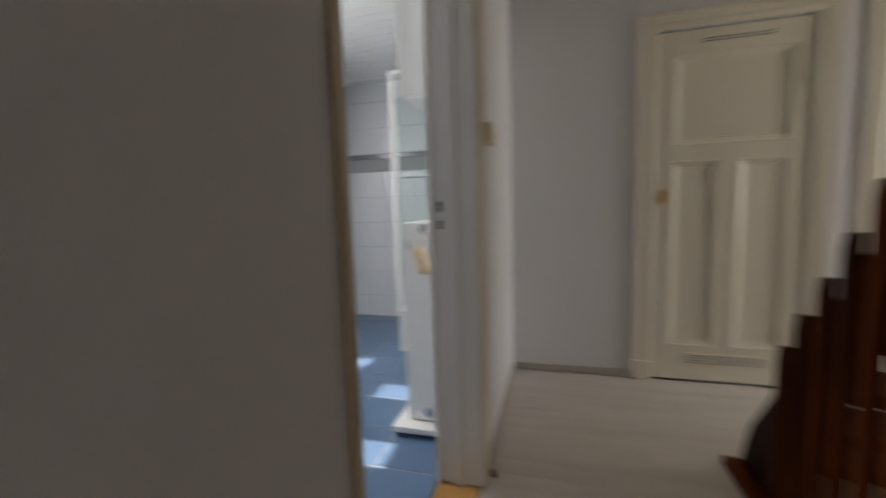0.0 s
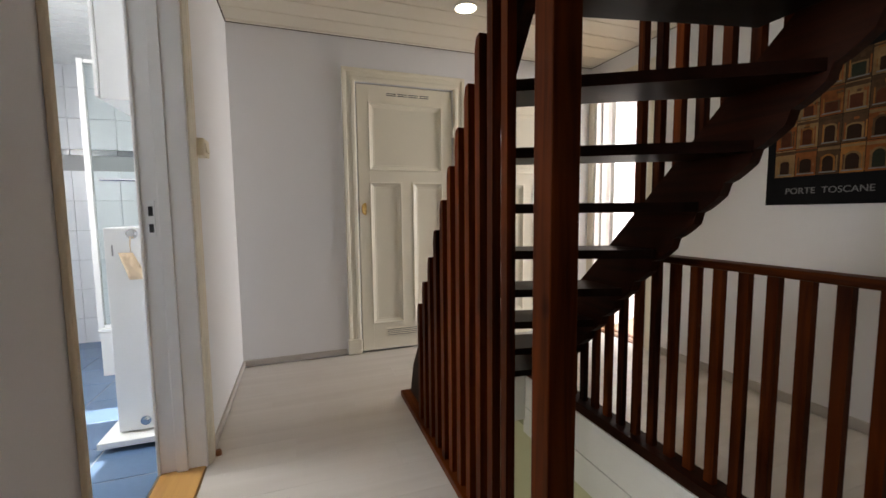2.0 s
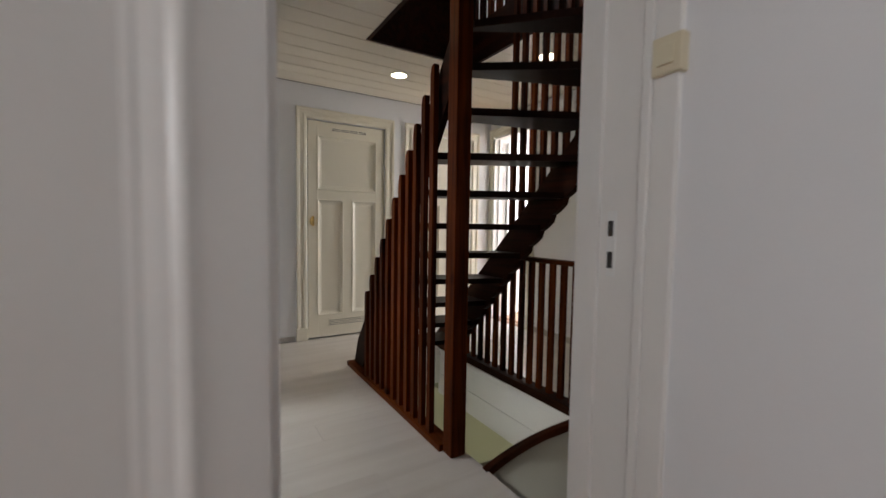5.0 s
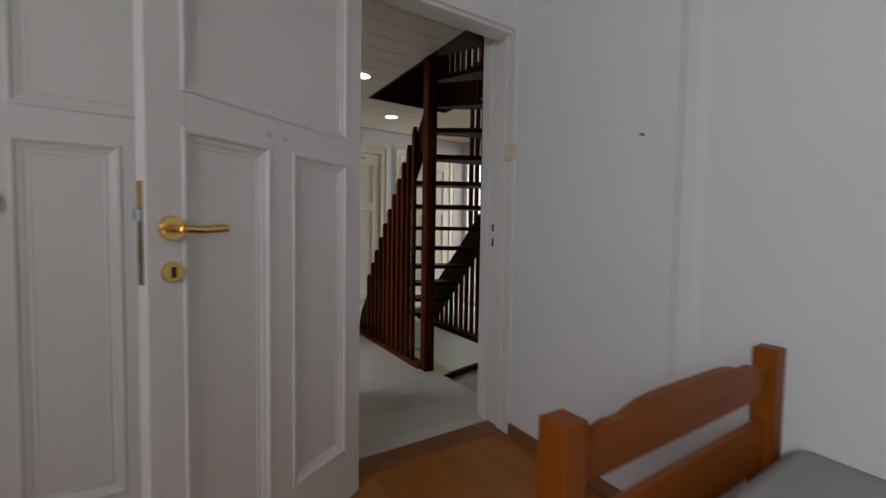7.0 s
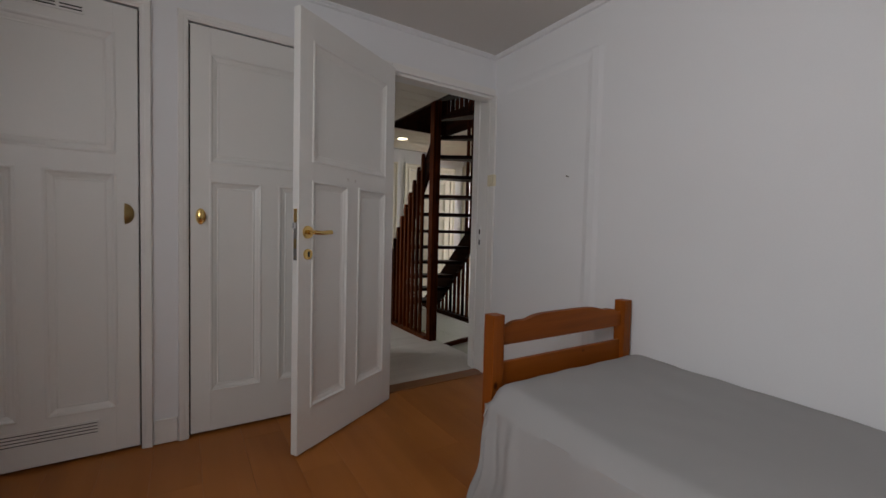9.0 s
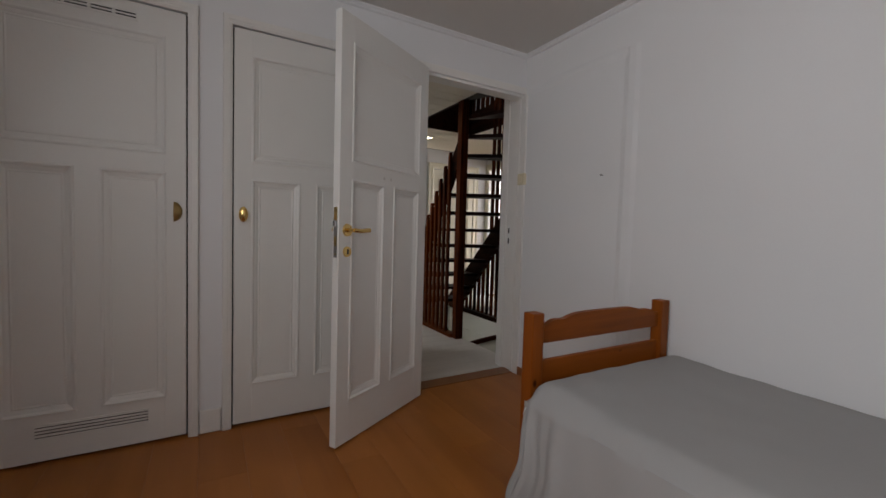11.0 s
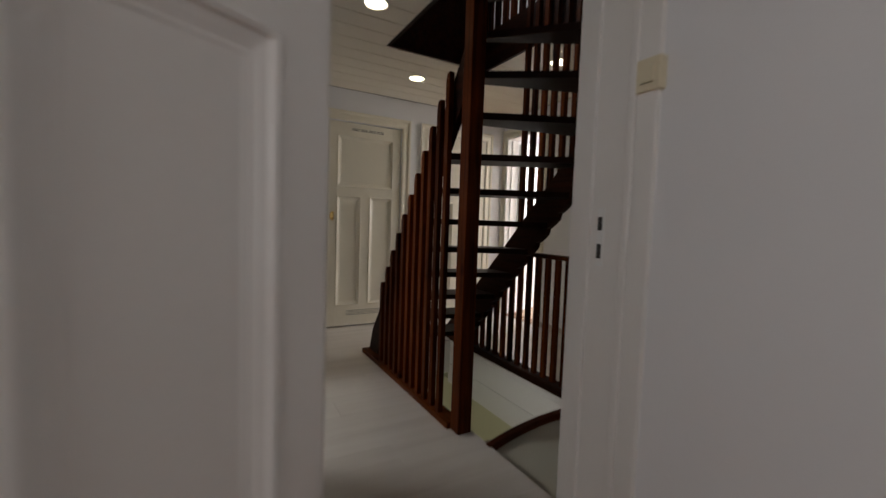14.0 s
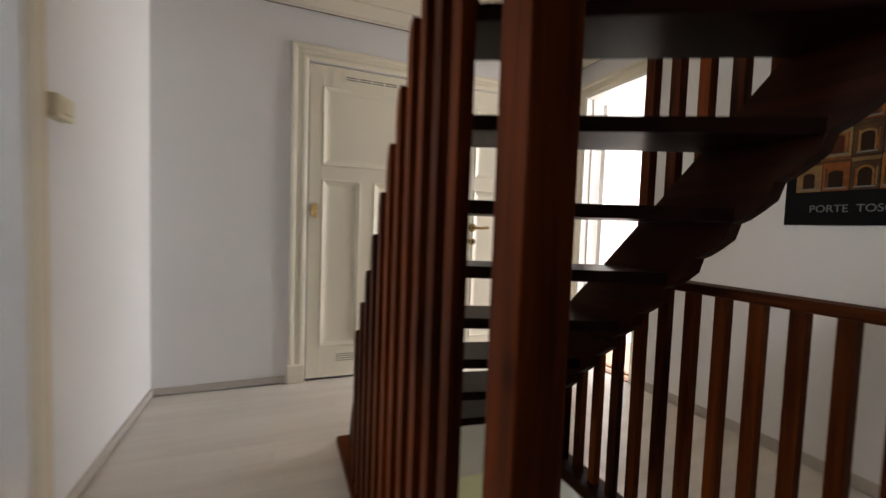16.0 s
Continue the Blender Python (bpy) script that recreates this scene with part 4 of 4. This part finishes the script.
skirting("baseboard_landing_west_near", [(0.0, LS, 0.009, 0.014, T0 - 0.022, 0.05)], M_SKIRT, "grey-beige baseboard along the landing")
skirting("baseboard_landing_north", [(0.014, LN - 0.014, 0.009, N0 - 0.118, LN, 0.05)], M_SKIRT, "grey-beige baseboard along the landing")
skirting("baseboard_landing_east", [(LE - 0.014, LS, 0.003, LE, E0 - 0.1, 0.06)], M_SKIRT, "grey-beige baseboard behind the railing")
skirting("baseboard_landing_middle", [(N1 + 0.118, LN - 0.014, 0.009, P0 - 0.118, LN, 0.05)], M_SKIRT, "grey-beige baseboard along the landing")
skirting("baseboard_bedroom_east", [(BE - 0.014, BS, 0.003, BE, BN - 0.03, 0.062)], M_SKIRTB, "brown wooden baseboard beside the bed")
skirting("plinth_between_closets", [(C1[1] + 0.05, BN - 0.014, 0.003, C2[0] - 0.05, BN, 0.125)], M_TRIM, "white plinth block between the closets")
for a, nm in ((N0 - 0.106, "plinth_block"), (N1 + 0.002, "plinth_block")):
    structure(nm, [(a, LN - 0.028, 0.002, a + 0.104, LN, 0.12)], M_CREAM, "cream plinth block at the foot of the casing", "trim", 0.004)
structure("threshold_east", [(LE + 0.0, E0, -0.02, LE + 0.05, E1, 0.008), (LE + 0.11, E0, -0.02, LE + 0.15, E1, 0.008)], M_THRDARK, "dark wooden threshold strips", "threshold")
# closet door hinge pins on the landing door
for zz in (0.32, 1.72):
    bm = bmesh.new()
    cyl(bm, (N1 - 0.002, LN - 0.012, zz - 0.035), (N1 - 0.002, LN - 0.012, zz + 0.035), 0.007, seg=12)
    part("hinge", bm, M_CREAM, dn, "painted hinge").matrix_parent_inverse = dn.matrix_world.inverted()

# slim batten round the bedroom ceiling
prof = [(0.0, 0.0), (0.030, 0.0), (0.030, -0.007), (0.024, -0.013), (0.020, -0.014), (0.016, -0.022), (0.0, -0.026)]
bm = bmesh.new()
prism(bm, [(BN - d, BC + e) for d, e in prof], "x", BW, BE)
prism(bm, [(BE - d, BC + e) for d, e in prof], "y", BS, BN)
tagged(part("ceiling_batten_bedroom", bm, M_WALL), "slim white moulded batten round the bedroom ceiling", "moulding", kind="structure")
# faint frame of a closed-up doorway in the east wall
bm = bmesh.new()
prism(bm, [(BE + 0.002, -1.555), (BE - 0.007, -1.515), (BE - 0.008, -1.475), (BE + 0.002, -1.435)], "z", 0.062, 2.15)
prism(bm, [(BE + 0.002, 2.085), (BE - 0.006, 2.12), (BE - 0.006, 2.14), (BE + 0.002, 2.175)], "y", -1.50, -0.66)
tagged(part("trim_closed_doorway", bm, M_WALL), "white painted outline of a closed-up doorway", "trim", kind="structure")


def switch(name, m, label, mat, w, h, d):
    """A surface-mounted switch, its face towards -y of its own frame."""
    s = thing(name, label, "light switch", m)
    bm = bmesh.new()
    box(bm, -w / 2, -d, -h / 2, w / 2, 0, h / 2, bevel=0.004)
    part("case", bm, mat, s)
    bm = bmesh.new()
    prism(bm, [(-d - 0.001, -h * 0.28), (-d - 0.007, -h * 0.26), (-d - 0.003, h * 0.26), (-d - 0.001, h * 0.28)], "x", -w * 0.26, w * 0.26)
    part("rocker", bm, mat, s)
    return s


switch("light_switch", pose(0, 1.672, 1.375, 0, 0, 90), "cream plastic surface light switch beside the bathroom door", M_PLAST, 0.11, 0.075, 0.042)
switch("light_switch", pose(BE, -0.607, 1.485, 0, 0, -90), "cream plastic surface light switch in the bedroom corner", M_PLAST, 0.07, 0.085, 0.028)
bm = bmesh.new()
cyl(bm, (BE + 0.002, -1.324, 1.443), (BE - 0.018, -1.324, 1.446), 0.003, seg=10)
cyl(bm, (BE - 0.016, -1.324, 1.4457), (BE - 0.018, -1.324, 1.446), 0.006, seg=10)
tagged(part("nail", bm, M_STEEL), "small dark nail driven into the wall", "nail")

# shadow gap round the board ceiling, its shade painted as a brown strip
structure("ceiling_gap_shade", [(0.0, LS, LC - 0.003, 0.007, LN, LC + 0.008), (0.007, LN - 0.007, LC - 0.003, LE, LN, LC + 0.008), (LE - 0.006, LS, LC - 0.003, LE, LN - 0.007, LC + 0.008)], M_SHADOWGAP, "narrow brown strip painted as the gap's shade round the board ceiling", "trim")
bm = bmesh.new()
cyl(bm, (0.03, 1.60, 0.0), (0.03, 1.60, 0.022), 0.014, 0.011, 16)
tagged(part("door_stop", bm, M_THRDARK, None, "", True), "small brown door stop on the landing floor", "door stop")
for q in (-0.030, 0.030):
    bm = bmesh.new()
    cyl(bm, (LW * 0.52 + q, 0.0396, 1.345), (LW * 0.52 + q, 0.0412, 1.345), 0.009, 0.007, 16)
    part("filled_screw_mark", bm, M_CEIL, dl, "filled screw mark")
bm = bmesh.new()
tube(bm, [(-0.052, -1.793, 0.40), (-0.075, -1.80, 0.41), (-0.10, -1.81, 0.40), (-0.115, -1.815, 0.385)], (0.0025, 0.0025, 0.002, 0.0015), 8)
tagged(part("string", bm, M_MATT, None, "", True), "bit of white string tied to the bed post", "string")

# ---------------- bathroom things ----------------
cab = thing("bathroom_cabinet", "low white cabinet with round chrome knob beside the doorway", "cabinet")
boxpart("body", (-0.425, 1.86, 0.055, -0.19, 2.40, 1.03), M_WPLAST, cab, bevel=0.006)
boxpart("side_panel", (-0.425, 1.848, 0.062, -0.19, 1.86, 1.028), M_WPLAST, cab, bevel=0.003)
boxpart("base_board", (-0.49, 1.78, 0.022, -0.186, 2.42, 0.052), M_WPLAST, cab, "white base board", bevel=0.004)
for x0 in (-0.46, -0.25):
    boxpart("foot", (x0, 1.85, 0.0, x0 + 0.04, 2.35, 0.023), M_BLACK, cab)
for zz in (1.0, 0.105):
    bm = bmesh.new()
    cyl(bm, (-0.315, 1.849, zz), (-0.315, 1.842, zz), 0.024, 0.022, 24)
    k = part("knob_plate", bm, M_CHROME, cab, "round chrome fitting", True)
    bm = bmesh.new()
    cyl(bm, (-0.315, 1.843, zz), (-0.315, 1.826, zz), 0.011, 0.013, 16)
    part("knob", bm, M_CHROME, k, "", True)
boxpart("slot", (-0.398, 1.846, 0.90, -0.392, 1.849, 0.95), M_STEEL, cab)
bm = bmesh.new()
n, mz = 10, 12
g = []
for j in range(mz + 1):
    row = []
    for i in range(n + 1):
        u, v = i / n * 2 - 1, j / mz
        bulge = 0.022 * math.sqrt(max(0, 1 - abs(u) ** 2.5)) * math.sqrt(max(0.0, 1 - (2 * v - 1) ** 4)) + 0.004 * noise.noise(Vector((u * 3, v * 4, 1)))
        row.append((u, v, bulge))
    g.append(row)
for side in (1, -1):
    vs = [[bm.verts.new((-0.338 + (0.036 - 0.008 * v) * u + 0.045 * (1 - v), 1.824 - (b if side > 0 else -b * 0.3), 0.79 + 0.125 * v)) for u, v, b in row] for row in g]
    for j in range(mz):
        for i in range(n):
            bm.faces.new((vs[j][i], vs[j][i + 1], vs[j + 1][i + 1], vs[j + 1][i]))
bmesh.ops.remove_doubles(bm, verts=bm.verts, dist=0.0015)
mitt = tagged(part("wash_mitt", bm, M_SPONGE, None, "", True), "beige terry wash mitt hanging from the cabinet knob", "wash mitt")
bm = bmesh.new()
tube(bm, [(-0.318, 1.828, 0.905), (-0.320, 1.826, 0.95), (-0.316, 1.828, 0.99)], (0.0022, 0.0022, 0.0022), 8)
part("loop", bm, M_SPONGE, mitt, "", True)

wc = thing("wall_cabinet", "white wall cabinet hanging in the bathroom", "cabinet")
boxpart("body", (-0.455, 2.02, 1.64, -0.182, 2.62, 2.312), M_WPLAST, wc, bevel=0.004)
boxpart("door", (-0.470, 2.0, 1.645, -0.457, 2.62, 2.31), M_WPLAST, wc, bevel=0.003)

tray = thing("shower_tray", "raised white shower tray with upstand", "shower tray")
SX0, SX1, SY0 = -0.88, -0.035, 2.90
bm = bmesh.new()
for b in ((SX0, SY0, 0.0, SX1, SY0 + 0.06, 0.30), (SX0, SY0 + 0.06, 0.0, SX0 + 0.06, BY1, 0.30), (SX0 + 0.06, SY0 + 0.06, 0.0, SX1, BY1, 0.16)):
    box(bm, *b)
part("tray_body", bm, M_WPLAST, tray)
boxpart("rim", (SX0 - 0.01, SY0 - 0.01, 0.30, SX1, SY0 + 0.07, 0.325), M_WPLAST, tray, bevel=0.006)
scr = thing("shower_screen", "clear glass shower screen in white metal profiles", "shower screen")
for b in ((SX0 - 0.012, SY0 + 0.008, 0.325, SX0 + 0.022, SY0 + 0.042, 2.09), (SX0 + 0.022, SY0 + 0.012, 0.325, SX1, SY0 + 0.038, 0.35), (SX0 + 0.022, SY0 + 0.012, 2.065, SX1, SY0 + 0.038, 2.09), (-0.52, SY0 + 0.012, 0.35, -0.495, SY0 + 0.038, 2.065)):
    boxpart("profile", b, M_WPLAST, scr, "white aluminium profile", 0.003)
for a, b in ((SX0 + 0.022, -0.52), (-0.495, SX1)):
    p = boxpart("pane", (a, SY0 + 0.022, 0.35, b, SY0 + 0.028, 2.065), M_GLASS, scr)
    p.visible_shadow = False
bm = bmesh.new()
tube(bm, [(-0.80, SY0 - 0.03, 1.32), (-0.62, SY0 - 0.03, 1.32), (-0.52, SY0 - 0.03, 1.31)], (0.008, 0.008, 0.008), 12)
for x in (-0.80, -0.53):
    cyl(bm, (x, SY0 - 0.03, 1.318), (x, SY0 + 0.022, 1.318), 0.006, seg=10)
part("rail", bm, M_CHROME, scr, "chrome towel rail", True)
tap = thing("shower_tap", "chrome shower mixer on the tiled wall", "tap")
bm = bmesh.new()
tube(bm, [(-0.86, BY1 - 0.06, 1.42), (-0.72, BY1 - 0.06, 1.42), (-0.60, BY1 - 0.06, 1.42)], (0.022, 0.024, 0.022), 16)
for x in (-0.82, -0.64):
    cyl(bm, (x, BY1 - 0.06, 1.42), (x, BY1 + 0.004, 1.42), 0.016, seg=14)
part("mixer", bm, M_CHROME, tap, "", True)
bm = bmesh.new()
tube(bm, [(-0.73, BY1 - 0.06, 1.44), (-0.73, BY1 - 0.09, 1.49), (-0.80, BY1 - 0.12, 1.50)], (0.009, 0.008, 0.007), 10)
part("lever", bm, M_BLACK, tap, "dark lever", True)

# bathroom window, unseen: three small panes placed to shape the floor's sun patches
for y0, y1, z0, z1 in ((1.53, 1.73, 1.44, 1.815), (2.13, 2.33, 1.44, 1.815), (2.53, 2.71, 0.95, 1.245)):
    w1 = thing("window_bathroom", "small unseen bathroom pane in white frame, placed to shape the sun patches", "window", kind="structure")
    for b in ((BX - 0.045, y0, z0, BX - 0.015, y0 + 0.008, z1), (BX - 0.045, y1 - 0.008, z0, BX - 0.015, y1, z1), (BX - 0.045, y0 + 0.008, z0, BX - 0.015, y1 - 0.008, z0 + 0.008), (BX - 0.045, y0 + 0.008, z1 - 0.008, BX - 0.015, y1 - 0.008, z1)):
        boxpart("window_frame", b, M_TRIM, w1)
    boxpart("pane", (BX - 0.032, y0 + 0.008, z0 + 0.008, BX - 0.028, y1 - 0.008, z1 - 0.008), M_GLASS, w1).visible_shadow = False
# bedroom window
w2 = thing("window_bedroom", "white framed bedroom window with two panes", "window", kind="structure")
wm = (WY0 + WY1) / 2
XA, XB = BW - 0.11, BW - 0.05
for b in ((XA, WY0, WZ0, XB, WY0 + 0.06, WZ1), (XA, WY1 - 0.06, WZ0, XB, WY1, WZ1), (XA, WY0 + 0.06, WZ0, XB, WY1 - 0.06, WZ0 + 0.06), (XA, WY0 + 0.06, WZ1 - 0.06, XB, WY1 - 0.06, WZ1), (XA, wm - 0.04, WZ0 + 0.06, XB, wm + 0.04, WZ1 - 0.06)):
    boxpart("window_frame", b, M_TRIM, w2)
for a, b in ((WY0 + 0.06, wm - 0.04), (wm + 0.04, WY1 - 0.06)):
    boxpart("pane", (BW - 0.082, a, WZ0 + 0.06, BW - 0.078, b, WZ1 - 0.06), M_GLASS, w2).visible_shadow = False
boxpart("window_sill", (BW - 0.05, WY0 - 0.05, WZ0 - 0.03, BW + 0.12, WY1 + 0.05, WZ0), M_TRIM, w2, bevel=0.004)

# ---------------- pieces of the floors and walls ----------------
def piece_mesh(name, sx, sy, sz, mat, bev=0.0015):
    """A thin slab with slightly sloped edges, its top face at z = 0."""
    bm = bmesh.new()
    lo = [bm.verts.new((a * sx / 2, b * sy / 2, -sz)) for a, b in ((-1, -1), (1, -1), (1, 1), (-1, 1))]
    mi = [bm.verts.new((a * sx / 2, b * sy / 2, -bev)) for a, b in ((-1, -1), (1, -1), (1, 1), (-1, 1))]
    hi = [bm.verts.new((a * (sx / 2 - bev), b * (sy / 2 - bev), 0)) for a, b in ((-1, -1), (1, -1), (1, 1), (-1, 1))]
    for q, w_ in ((lo, mi), (mi, hi)):
        for i in range(4):
            bm.faces.new((q[i], q[(i + 1) % 4], w_[(i + 1) % 4], w_[i]))
    bm.faces.new(hi)
    return mesh(name, bm, mat)


def planks(parent, x0, y0, x1, y1, length, width, mat, z, holes=(), shift=0.37, along="x"):
    """Laminate planks in staggered rows, cut at the edges of the area and of its holes."""
    cache = {}
    row = 0
    u0, u1, v0, v1 = (x0, x1, y0, y1) if along == "x" else (y0, y1, x0, x1)
    v = v0
    while v < v1 - 1e-6:
        ve = min(v + width, v1)
        u = u0 - (row * shift % 1.0) * length
        while u < u1:
            a, b = max(u, u0), min(u + length, u1)
            spans = [(a, b)]
            for hu0, hv0, hu1, hv1 in holes:
                if along == "y":
                    hu0, hv0, hu1, hv1 = hv0, hu0, hv1, hu1
                if ve > hv0 + 1e-4 and v < hv1 - 1e-4:
                    nxt = []
                    for p, q in spans:
                        if p < hu0:
                            nxt.append((p, min(q, hu0)))
                        if q > hu1:
                            nxt.append((max(p, hu1), q))
                    spans = nxt
            for p, q in spans:
                if q - p < 0.02:
                    continue
                key = (round(q - p, 3), round(ve - v, 3))
                if key not in cache:
                    lx, ly = (q - p - 0.0004, ve - v - 0.0004)
                    cache[key] = piece_mesh("plank", lx if along == "x" else ly, ly if along == "x" else lx, 0.011, mat, 0.0004)
                ob = new("plank", cache[key])
                ob.parent = parent
                cu_, cv_ = (p + q) / 2, (v + ve) / 2
                ob.location = (cu_, cv_, z) if along == "x" else (cv_, cu_, z)
            u += length
        v = ve
        row += 1


fl = thing("floor_landing", "pale whitewashed wood laminate landing floor", "floor", kind="structure")
planks(fl, 0.0, LS - 0.11, LE, LN, 1.2, 0.19, M_PALE, 0.0, holes=[(WELL[0], WELL[1], WELL[2], WELL[3])])
fb = thing("floor_bedroom", "orange-brown wood laminate bedroom floor", "floor", kind="structure")
planks(fb, BW, BS, BE, BN + 0.02, 1.2, 0.19, M_LAM, 0.0, along="y")
ft = thing("floor_bathroom", "blue glazed bathroom floor tiles with pale joints", "floor", kind="structure")
tm = piece_mesh("tile", 0.295, 0.295, 0.011, M_BLUE, 0.0015)
for i in range(7):
    for j in range(12):
        ob = new("tile", tm)
        ob.parent = ft
        ob.location = (-0.33 - 0.3 * i, BY0 + 0.15 + 0.3 * j, 0.0)
tw = thing("wall_bathroom_tiles", "white glazed wall tiles with a grey border course", "wall", kind="structure")
tm = piece_mesh("tile", 0.327, 0.247, 0.011, M_TILE, 0.0015)
tg = piece_mesh("border_tile", 0.327, 0.047, 0.011, M_GREYT, 0.0015)
rot = Euler((radians(90), 0, 0))
for i in range(7):
    x = -0.20 - 0.33 * i
    for zc, me in [(0.215 - 0.125 + 0.25 * k, tm) for k in range(6)] + [(1.615, tg)] + [(1.765 + 0.25 * k, tm) for k in range(3)]:
        ob = new("tile" if me is tm else "border_tile", me)
        ob.parent = tw
        ob.rotation_euler = rot
        ob.location = (x, BY1, zc)
